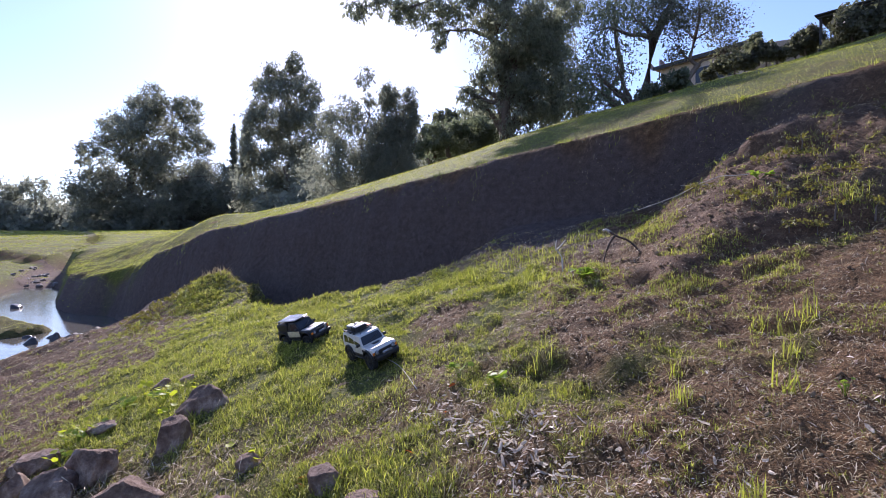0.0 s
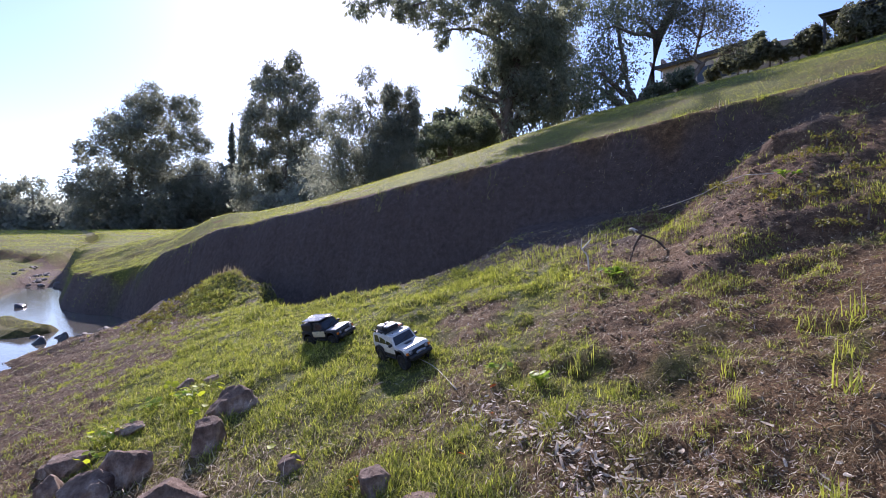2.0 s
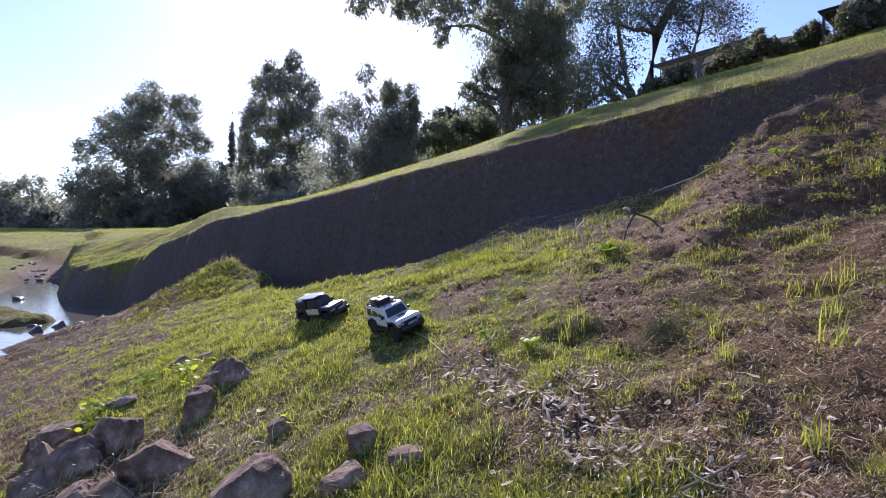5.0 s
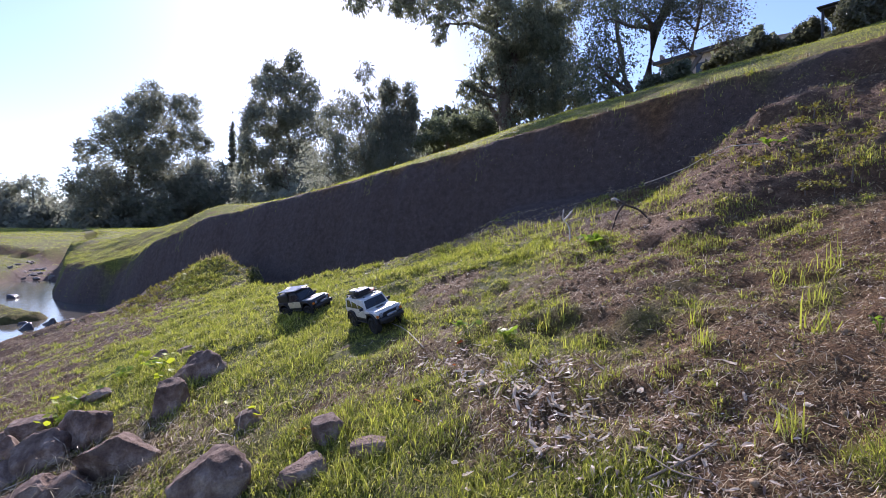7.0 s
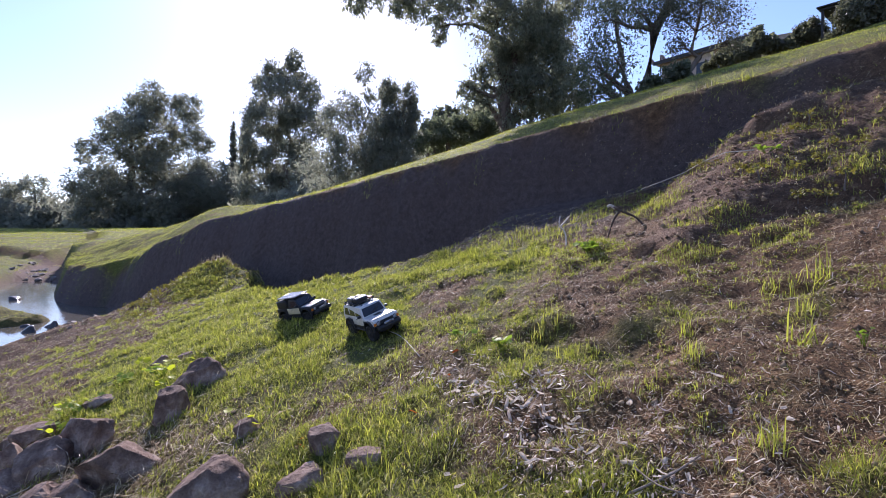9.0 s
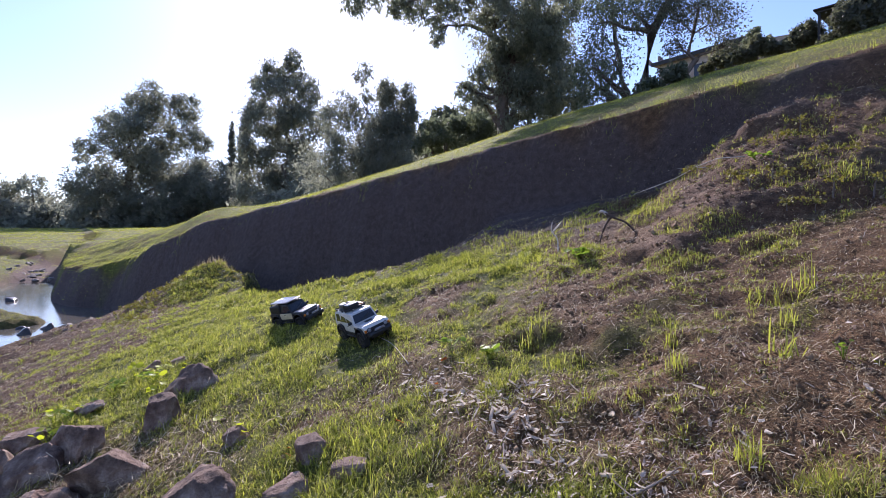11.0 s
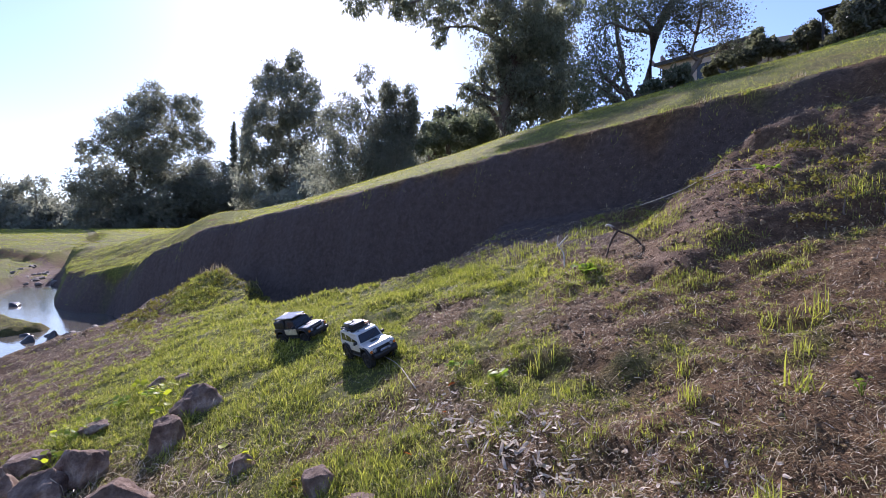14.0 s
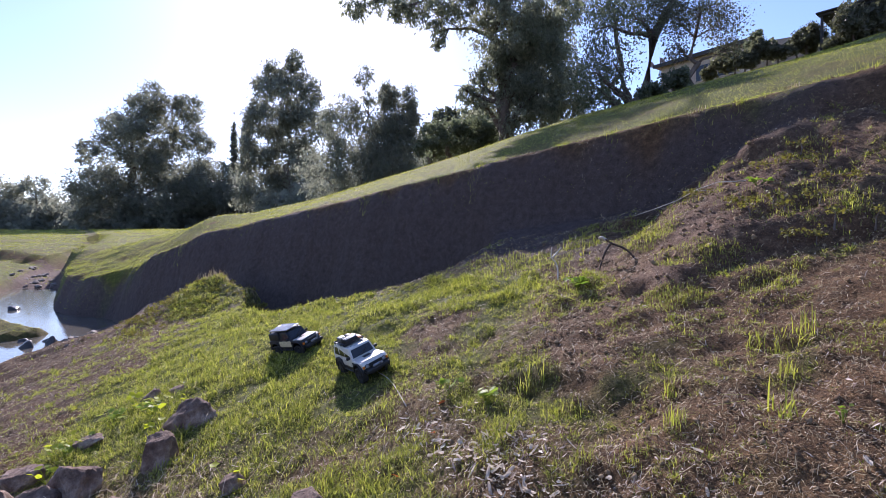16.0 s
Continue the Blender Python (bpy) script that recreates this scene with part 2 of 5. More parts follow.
def height(x, y, rough=True):
    x, y = np.asarray(x, float), np.asarray(y, float)
    u, v = across(x, y)
    # the slope in front of the bank
    yc = np.clip(y, 1, 14)
    front = -0.274 + 0.2906 * np.clip(x, np.maximum(-12, -0.9 * yc - 0.35), 8) + 0.1843 * yc
    scree = y + 0.15 * vnoise(x * 2.2, y * 0.8, 8)
    reach, up_slope = x - 0.8 * (y - 4.4), sstep(3.9, 4.6, y)
    spill = (1 - up_slope) * sstep(1.72, 2.72, reach) + up_slope * np.clip((reach - 1.55) / 1.3, 0, 1) ** 0.75  # the mound of slid soil
    front = front + (1 + 0.1 * fbm(x * 1.6, y * 1.6, 17)) * spill * (0.10 * sstep(3.3, 3.55, scree) + 0.46 * np.clip((scree - 3.4) / 1.5, 0, 1) + 0.1 * np.clip(y - 4.9, 0, 1))
    q = ((u + 3.7) / 1.9) ** 2 + ((v + 1.0) / 1.3) ** 2 + 0.15 * vnoise(x * 1.5, y * 1.5, 14)
    front = front - 0.7 * sstep(1.05, 0.6, q) - 0.62 * sstep(1.3, 0.85, -v + 0.15 * vnoise(u, u * 0, 15)) * sstep(-4.2, -5.4, u)
    front = front - 0.16 * np.clip(y - 8.1, 0, 2.5) * sstep(0, 0.6, -x - 5.0 - 0.26 * (y - 8.2) + 0.15 * vnoise(x * 1.8, y * 1.8, 16))  # down to the creek
    front = front + 0.34 * np.exp(-((x + 3.75) ** 2 / 0.55 + (y - 8.5) ** 2 / 0.7))
    for sx, sy, length, deep in ((0.25, 2.96, 1.0, 0.052), (1.3, 2.75, 0.5, 0.05), (1.05, 3.75, 0.45, 0.05)):
        n, t = (x - sx) * 0.608 + (y - sy) * 0.794 + 0.05 * vnoise(x * 6, y * 6, 18), (x - sx) * 0.794 - (y - sy) * 0.608
        front = front - deep * sstep(0.04, -0.03, n) * sstep(-0.6, -0.08, n) * sstep(-0.15, 0.1, t) * sstep(length + 0.15, length - 0.1, t)
    front = -1.0 + np.logaddexp(0, (front + 1.0) * 6) / 6
    # the grassy hill above it
    vb = np.maximum(v, 0)
    vb = np.maximum(vb - RIM, 0) + 0.55 * np.minimum(vb, RIM)
    edge = 2.48 + 0.1373 * np.clip(u, -14.5, 4.0)
    rise = np.interp(u, RISE_AT, RISE)
    top = edge + rise * 22 * (1 - np.exp(-vb / 22))
    top = top + 0.3 * np.exp(-((x + 7.0) ** 2 / 0.8 + (y - 16.0) ** 2 / 2.4)) * sstep(0.5, 1.6, v)  # a knoll above the bend
    top = top - 0.36 * sstep(-8.5, -12.5, u) * sstep(2.6, 0.0, v)  # the turf rolls down at the nose
    lip = 0.22 * sstep(-7, -10, u) * vnoise(u * 0.8, u * 0 + 1, 7) + 0.045 * vnoise(u * 1.3, u * 0 + 3, 5) + 0.035 * vnoise(u * 4.1, u * 0 + 9, 6) + 0.02 * vnoise(u * 9.7, u * 0 + 2, 9)
    face = sstep(-0.75 + 0.4 * sstep(-4, -1, u), -0.02, v + lip)
    z = front + (top - front) * face
    if rough:
        z = z + face * (1 - face) * (0.14 - 0.06 * sstep(-3, 0, u)) * (fbm(x * 2.3, y * 2.3, 11) + 0.8 * fbm(x * 0.9, y * 0.9, 12))
    # far side of the creek
    d, side = creek(x, y)
    shelf = -0.44 + 0.12 * np.clip(d - 1, 0, 2) + 0.015 * np.clip(d - 3, 0, 30)
    meadow = 0.1 + 0.012 * np.clip(-21 - x, 0, 14) + 0.042 * np.clip(y - 30, 0, 80)
    cut = far_cut(x, y)
    plain = shelf + (np.maximum(meadow, shelf) - shelf) * cut
    z = np.where(side > 0, plain, z)
    # the creek's bed
    w = 1.9 - 1.1 * sstep(10.3, 12.5, y) - 0.15 * sstep(16, 21, y) - 0.4 * sstep(28, 36, y) + (0.15 - 0.08 * sstep(10, 13, y)) * vnoise(x * 0.9, y * 0.9, 21)
    z = z + 0.03 * np.clip(y - 34, 0, 75) * np.where(side > 0, 0, sstep(-12, -20, u))
    z = np.minimum(z, -1.05 + 0.36 * sstep(19, 21.5, y) + (1.6 + np.where(side > 0, 2.9 * sstep(24, 28, y), 1.1 * sstep(10, 12, y))) * np.maximum(0, d - w) + 0.06 * np.clip(y - 36, 0, 60))
    z = np.maximum(z, -1.1 + 0.52 * island(x, y))
    if rough:
        near = np.exp(-np.hypot(x, y - 4) / 12)
        z = z + near * (1 - 0.8 * sstep(-0.7, -0.2, v)) * (0.035 * fbm(x * 1.1, y * 1.1, 1) + (0.018 + 0.013 * sstep(0.1, 0.8, x) + 0.03 * sstep(1.6, 2.6, x) * sstep(3.2, 4.2, y)) * fbm(x * 6, y * 6, 2, 3) + 0.07 * sstep(1.8, 2.8, x) * sstep(3.4, 4.2, y) * fbm(x * 2.4, y * 2.4, 4, 3)) + (1 - near) * 0.12 * fbm(x * 0.25, y * 0.25, 3) + 0.05 * sstep(5.0, 2.5, d) * fbm(x * 3, y * 3, 27, 3)
    return z


def drift(x, y):
    """The streak of bark and dead leaves across the slope, 0 to 1."""
    t = np.clip((x * 0.42 - (y - 2.62) * 0.85) / 0.9, 0, 1)
    dx, dy = x - 0.42 * t, y - 2.62 + 0.85 * t
    return np.exp(-(dx * dx + dy * dy) / 0.035 * (1 + 0.8 * fbm(x * 5, y * 5, 63, 3)))


def stony(x, y):
    """Where the rocks lie close, with bare soil and dead stems between them, 0 to 1."""
    return np.exp(-((x + 1.75) ** 2 / 0.6 + (y - 2.5) ** 2 / 0.3))


def cover(x, y):
    """How much grass grows there, 0 to 1."""
    u, v = across(x, y)
    n = fbm(x * 0.9, y * 0.9, 31) + 0.5 * fbm(x * 4, y * 4, 33, 3)
    lawn = 0.95 - 0.78 * sstep(0.0, 1.35, x - 0.12 * (y - 2.5)) - 0.68 * sstep(-2.4, -3.0, x + 0.15 * (y - 4.6)) - 0.6 * sstep(-2.9, -3.6, x + 0.3 * (y - 5.5)) + 0.3 * sstep(3.1, 3.9, y) * sstep(1.8, 1.0, x) - 0.5 * np.exp(-((x - 0.05) ** 2 / 0.12 + (y - 3.75) ** 2 / 0.25))
    low = 0.3 * sstep(2.6, 1.9, y) * sstep(0.3, -0.3, x) + 0.2 * np.exp(-((x + 3.5) ** 2 / 1.6 + (y - 8.6) ** 2 / 1.6))
    low = low - 0.4 * sstep(0.4, 0.75, x) * sstep(2.3, 1.7, y) + 0.5 * np.exp(-((x - 1.05) ** 2 / 0.08 + (y - 1.3) ** 2 / 0.05))
    g = sstep(0.25, 0.75, lawn + low + 0.48 * n)
    g = g * (1 - 0.8 * loam(x, y)) * (1 - shade_clay(x, y) * (1 - np.exp(-((x + 3.55) ** 2 / 1.6 + (y - 8.4) ** 2 / 1.2)))) * (1 - 0.85 * drift(x, y)) * (1 - 0.9 * stony(x, y))
    behind = np.maximum(sstep(0.05, 1.1, v + 0.35 * n + 0.5 * sstep(-8, -11, u)), sstep(11.0, 12.5, y) * sstep(0.8, 1.5, creek(x, y)[0] + 0.4 * n + 0.8 * sstep(28, 36, y)) * (1 - shade_clay(x, y)))
    step = far_cut(x, y)
    d, side = creek(x, y)
    behind = behind * sstep(0.75, 1.2, d + 0.1 * n + 0.6 * sstep(28, 36, y)) * (1 - np.where(side > 0, np.minimum(1, 5 * step * (1 - step)), 0))
    return np.clip(g * (1 - sstep(-1.1, -0.6, v)) + behind * (0.92 + 0.3 * n) + 0.7 * island(x, y), 0, 1)


def shade_clay(x, y):
    """Where the cut bank's shade is put into the colour; also clay and creek mud."""
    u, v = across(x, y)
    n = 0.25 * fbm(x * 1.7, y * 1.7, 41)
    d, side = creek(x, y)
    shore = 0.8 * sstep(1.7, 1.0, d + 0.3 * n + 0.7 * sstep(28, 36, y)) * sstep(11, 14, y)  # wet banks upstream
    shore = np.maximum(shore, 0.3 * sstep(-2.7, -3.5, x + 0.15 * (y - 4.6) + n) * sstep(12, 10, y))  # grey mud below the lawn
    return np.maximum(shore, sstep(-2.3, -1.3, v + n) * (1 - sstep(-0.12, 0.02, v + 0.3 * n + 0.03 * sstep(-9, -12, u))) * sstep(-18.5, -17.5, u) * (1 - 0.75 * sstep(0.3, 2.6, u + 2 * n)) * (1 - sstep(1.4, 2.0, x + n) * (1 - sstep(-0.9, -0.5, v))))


def loam(x, y):
    """Where loose red loam has slid down over the slope."""
    return sstep(1.5, 2.2, x - 0.5 * (y - 4.4) + 0.3 * fbm(x * 2, y * 2, 43)) * sstep(3.1, 3.6, y) * sstep(-0.45, -0.8, across(x, y)[1])


def spaced(lo, hi, fine_lo, fine_hi, step, grow=1.14, grow_up=1.1):
    a = list(np.arange(fine_lo, fine_hi, step))
    s, p = step, fine_lo
    while p > lo:
        s *= grow
        p -= s
        a.insert(0, p)
    s, p = step, a[-1]
    while p < hi:
        s *= grow_up
        p += s
        a.append(p)
    return np.array(a)


def build_ground():
    us, vs = spaced(-900, 900, -9.0, 4.5, 0.072, 1.022, 1.08), spaced(-300, 2500, -6.2, 0.6, 0.05, 1.07, 1.05)
    u, v = np.meshgrid(us, vs, indexing="ij")
    x, y = EDGE[0] + u * ALONG[0] + v * BACK[0], EDGE[1] + u * ALONG[1] + v * BACK[1]
    z = height(x, y)
    nu, nv = u.shape
    idx = np.arange(nu * nv).reshape(nu, nv)
    faces = np.stack([idx[:-1, :-1], idx[1:, :-1], idx[1:, 1:], idx[:-1, 1:]], -1).reshape(-1, 4)
    ob = mesh_from("ground", np.stack([x, y, z], -1).reshape(-1, 3), faces, EARTH, smooth=True)
    a = ob.data.attributes.new("cover", "FLOAT", "POINT")
    a.data.foreach_set("value", cover(x, y).ravel().astype(np.float32))
    a = ob.data.attributes.new("shade_clay", "FLOAT", "POINT")
    a.data.foreach_set("value", shade_clay(x, y).ravel().astype(np.float32))
    a = ob.data.attributes.new("loam", "FLOAT", "POINT")
    a.data.foreach_set("value", loam(x, y).ravel().astype(np.float32))
    return tagged(ob, "brown earth slope with patchy grass and a cut bank", "ground", kind="structure")


def on_ground(x, y, lift=0.0):
    return Vector((x, y, float(height(x, y)) + lift))

# ---- ground and water ----
build_ground()
bm = bmesh.new()
bmesh.ops.create_grid(bm, x_segments=40, y_segments=40, size=40)
for vert in bm.verts:
    vert.co += Vector((-42, 20, WATER_Z))
tagged(part("water", bm, WATER), "shallow still creek water mirroring the pale sky", "water", kind="structure")

# ---- trees ----
def tube(bm, pts, radii, sides=7):
    """A tapered tube along points, into bm."""
    rings = []
    for i, p in enumerate(pts):
        p = Vector(p)
        d = (Vector(pts[min(i + 1, len(pts) - 1)]) - Vector(pts[max(i - 1, 0)])).normalized()
        a = d.orthogonal().normalized() if abs(d.z) > 0.95 else d.cross(Vector((0, 0, 1))).normalized()
        b = d.cross(a)
        rings.append([bm.verts.new(p + radii[i] * (math.cos(k * math.tau / sides) * a + math.sin(k * math.tau / sides) * b)) for k in range(sides)])
    for r, s in zip(rings, rings[1:]):
        for k in range(sides):
            bm.faces.new((r[k], r[(k + 1) % sides], s[(k + 1) % sides], s[k]))
    bm.faces.new(rings[0][::-1])
    bm.faces.new(rings[-1])
    return bm


def bent(a, b, n, sag, rng):
    a, b = Vector(a), Vector(b)
    w = (b - a).length
    out = []
    for i in range(n + 1):
        t = i / n
        p = a.lerp(b, t) + Vector((0, 0, sag * w * math.sin(math.pi * t)))
        if 0 < i < n:
            p += Vector(rng.normal(0, 0.035 * w, 3))
        out.append(p)
    return out


def leaves(rng, centres, sizes, count, leaf, droop):
    """Leaf blades scattered in clumps, more in larger ones: arrays of vertices and four-cornered faces."""
    pick = rng.choice(len(centres), count, p=sizes**2 / (sizes**2).sum())
    p = centres[pick] + rng.normal(0, 1, (count, 3)) * sizes[pick][:, None] * (1, 1, 0.8)
    if droop:
        p[:, 2] -= np.abs(rng.normal(0, 1, count)) * sizes[pick] * droop
    d = rng.normal(0, 1, (count, 3))
    d[:, 2] -= droop * 2.2
    d /= np.linalg.norm(d, axis=1)[:, None]
    s = np.cross(d, rng.normal(0, 1, (count, 3)))
    s /= np.linalg.norm(s, axis=1)[:, None]
    ln = leaf * (rng.uniform(0.6, 1.4, count) * np.where(rng.uniform(0, 1, count) < 0.12, 2.0, 1.0))[:, None]
    wd = ln * (0.22 if droop else 0.38)
    verts = np.stack([p, p + d * ln * 0.5 + s * wd, p + d * ln, p + d * ln * 0.5 - s * wd], 1).reshape(-1, 3)
    return verts, np.arange(count * 4).reshape(-1, 4)


def tree(name, base, height_m, blobs, seed, leaf=0.3, count=6000, droop=0.0, trunk_r=0.2, bark=BARK, leaf_mat=GUM_LEAF,
         label="", lean=(0, 0), clumps=26, twigs=0, sunk=0.3, spread=0.34, group=""):
    """A tapered trunk, limbs to each mass of the crown, and a crown of many leaf blades in clumps.
    blobs: (dx, dy, dz, radius across, radius up) from the foot."""
    rng = np.random.default_rng(seed)
    base = Vector(base)
    root = new(name)
    root.location = base
    top = Vector((lean[0], lean[1], height_m * 0.82))
    sunk += max(0.0, base.z - float(height(base.x, base.y)))
    pts = bent((0, 0, -sunk), top, 7, 0, rng)
    radii = [trunk_r * (1.25 if i == 0 else 1) * (1 - 0.85 * i / 7) for i in range(8)]
    part("trunk", tube(bmesh.new(), pts, radii, 9), bark, root)
    centres, sizes = [], []
    for dx, dy, dz, rx, rz in blobs:
        c = Vector((dx, dy, dz))
        k = min(6, max(1, int(9.5 * max(0.1, (dz - rz * 0.5)) / max(height_m * 0.82, 0.1))))
        limb = bent(pts[k], c, 5, 0.08, rng)
        r0 = max(radii[k] * 0.55, 0.02)
        bm = tube(bmesh.new(), limb, [r0 * (1 - 0.8 * i / 5) for i in range(6)], 6)
        for j in range(3 + twigs):
            e = c + Vector(rng.normal(0, 0.55, 3) * (rx, rx, rz))
            s = limb[3 if j % 2 else 4]
            tube(bm, bent(s, e, 3, 0.1, rng), [r0 * 0.28, r0 * 0.2, r0 * 0.12, r0 * 0.05], 5)
        part("limb", bm, bark, root)
        n = max(4, int(clumps))
        q = rng.normal(0, 1, (n, 3))
        q *= (rng.uniform(0.25, 1.0, n) ** 0.5 / np.linalg.norm(q, axis=1))[:, None]
        centres.append(np.array(c) + q * (rx, rx, rz))
        sizes.append(np.full(n, spread * 0.5 * (rx * rz) ** 0.5) * rng.uniform(0.45, 1.15, n))
    v, f = leaves(rng, np.concatenate(centres), np.concatenate(sizes), count, leaf, droop)
    mesh_from("crown", v, f, leaf_mat, root)
    return tagged(root, label, "tree", group)


def bush(name, base, blobs, seed, leaf=0.12, count=3000, mat=DEEP_LEAF, label="", category="bush", group=""):
    rng = np.random.default_rng(seed)
    root = new(name)
    root.location = base
    for dx, dy, dz, rx, rz in blobs:
        part("stem", tube(bmesh.new(), bent((dx * 0.8, dy * 0.8, -0.2), Vector((dx, dy, dz)), 3, 0.1, rng), [0.12 * rx, 0.09 * rx, 0.06 * rx, 0.02 * rx], 6), BARK, root)
    centres, sizes = [], []
    for dx, dy, dz, rx, rz in blobs:
        q = rng.normal(0, 1, (30, 3))
        q *= (rng.uniform(0.2, 1.0, 30) ** 0.5 / np.linalg.norm(q, axis=1))[:, None]
        centres.append(np.array((dx, dy, dz)) + q * (rx, rx, rz))
        sizes.append(np.full(30, 0.2 * (rx * rz) ** 0.5))
    v, f = leaves(rng, np.concatenate(centres), np.concatenate(sizes), count, leaf, 0.0)
    mesh_from("foliage", v, f, mat, root)
    return tagged(root, label, category, group)


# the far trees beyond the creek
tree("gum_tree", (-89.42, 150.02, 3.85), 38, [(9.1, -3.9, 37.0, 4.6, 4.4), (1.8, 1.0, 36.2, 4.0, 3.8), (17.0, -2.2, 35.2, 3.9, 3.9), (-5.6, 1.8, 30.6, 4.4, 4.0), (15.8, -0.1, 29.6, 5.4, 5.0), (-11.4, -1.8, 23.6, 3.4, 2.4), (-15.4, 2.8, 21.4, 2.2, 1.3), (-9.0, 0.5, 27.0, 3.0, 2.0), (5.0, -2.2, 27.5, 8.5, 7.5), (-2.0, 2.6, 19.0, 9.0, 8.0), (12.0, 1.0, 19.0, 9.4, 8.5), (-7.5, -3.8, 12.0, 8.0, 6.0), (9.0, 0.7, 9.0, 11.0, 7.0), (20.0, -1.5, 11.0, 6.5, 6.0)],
     1, 0.62, 72000, 0.15, 1.6, leaf_mat=FAR_HAZE_LEAF, label="broad grey-green gum tree on the far creek side", clumps=60, spread=0.37)
tree("small_gum_tree", (-69.76, 155.02, 5.13), 26, [(-0.34, -1.62, 24.65, 2.7, 2.87), (-2.87, 0.6, 14.86, 4.22, 6.75), (2.19, -1.87, 11.48, 5.91, 7.6)], 2, 0.44, 24000, 0.2, 0.7, leaf_mat=FAR_HAZE_LEAF, label="small gum tree beside the broad gum", clumps=34, spread=0.45)
tree("cypress", (-67.98, 170.02, 8.86), 29, [(0, -1, 7.41, 1.67, 5.56), (0, 0.21, 14.81, 1.48, 4.81), (0, -0.41, 20.37, 1.2, 4.44), (-0.1, 0.2, 24.44, 0.8, 3.7), (-0.19, -0.02, 27.8, 0.42, 2.4), (-0.1, 0, 30.2, 0.16, 1.5)], 3, 0.36, 17000, 0, 0.4, leaf_mat=FAR_HAZE_LEAF, label="slim dark columnar cypress tree", group="cypresses")
tree("cypress", (-64.27, 170.02, 8.86), 29, [(0, -0.89, 7.41, 1.48, 5.56), (0.19, 0.18, 14.81, 1.3, 4.81), (0, -0.38, 20.37, 1.2, 4.44), (0, 0.39, 25, 0.93, 4.07), (-0.19, -0.02, 28.15, 0.46, 2.22)], 4, 0.36, 17000, 0, 0.4, leaf_mat=FAR_HAZE_LEAF, label="slim dark columnar cypress tree", group="cypresses")
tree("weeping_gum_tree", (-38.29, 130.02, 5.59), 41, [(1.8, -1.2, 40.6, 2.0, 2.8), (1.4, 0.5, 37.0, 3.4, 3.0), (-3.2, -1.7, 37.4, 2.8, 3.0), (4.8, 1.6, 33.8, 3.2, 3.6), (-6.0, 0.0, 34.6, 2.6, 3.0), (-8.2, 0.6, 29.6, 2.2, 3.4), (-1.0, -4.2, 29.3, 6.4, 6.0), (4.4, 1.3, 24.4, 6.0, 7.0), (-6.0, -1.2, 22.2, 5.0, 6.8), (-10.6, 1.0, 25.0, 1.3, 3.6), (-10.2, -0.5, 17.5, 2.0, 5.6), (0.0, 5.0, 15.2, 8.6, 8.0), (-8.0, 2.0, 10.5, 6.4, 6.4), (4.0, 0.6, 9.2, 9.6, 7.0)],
     5, 0.56, 60000, 0.6, 1.0, leaf_mat=FAR_HAZE_LEAF, label="tall weeping gum tree with hazy drooping foliage", clumps=44, spread=0.38)
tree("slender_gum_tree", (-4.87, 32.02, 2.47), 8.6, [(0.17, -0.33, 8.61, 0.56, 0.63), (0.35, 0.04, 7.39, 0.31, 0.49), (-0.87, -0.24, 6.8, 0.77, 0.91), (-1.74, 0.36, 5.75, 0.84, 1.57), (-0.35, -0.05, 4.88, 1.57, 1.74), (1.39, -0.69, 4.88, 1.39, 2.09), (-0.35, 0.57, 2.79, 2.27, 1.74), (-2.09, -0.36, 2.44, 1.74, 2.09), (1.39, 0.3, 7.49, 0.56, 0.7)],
     6, 0.125, 38000, 0.6, 0.2, leaf_mat=FAR_HAZE_LEAF, label="slender gum tree with a tufted top", clumps=40, spread=0.45)
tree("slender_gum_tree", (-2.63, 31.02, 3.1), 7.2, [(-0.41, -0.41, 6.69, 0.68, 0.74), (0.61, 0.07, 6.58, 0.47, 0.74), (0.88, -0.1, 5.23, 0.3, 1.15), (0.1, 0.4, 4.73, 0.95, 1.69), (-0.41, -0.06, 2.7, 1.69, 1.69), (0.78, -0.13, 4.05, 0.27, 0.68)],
     7, 0.12, 30000, 0.9, 0.15, leaf_mat=FAR_HAZE_LEAF, label="slender weeping tree with hanging foliage", clumps=40, spread=0.45)
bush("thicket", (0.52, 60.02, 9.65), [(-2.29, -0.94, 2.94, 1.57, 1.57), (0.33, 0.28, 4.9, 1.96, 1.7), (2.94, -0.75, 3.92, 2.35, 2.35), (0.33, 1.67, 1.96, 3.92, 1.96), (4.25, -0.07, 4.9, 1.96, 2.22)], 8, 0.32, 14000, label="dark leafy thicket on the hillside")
bush("thicket", (-130.33, 165.02, 3.24), [(-12.58, -4.31, 12.58, 7.19, 7.19), (-5.39, 0.66, 13.48, 4.67, 4.67), (2.7, -1.37, 15.28, 4.31, 3.24), (0, 3.82, 7.19, 8.99, 6.11), (10.78, -0.27, 8.99, 8.09, 5.39), (-8.99, -4.42, 4.49, 8.99, 4.49), (-21.57, 2.69, 8.99, 10.78, 8.99), (8.99, -2.25, 4.49, 10.78, 3.95)], 9, 0.6, 22000, mat=FAR_HAZE_LEAF, label="dense grey-green brush beyond the creek")
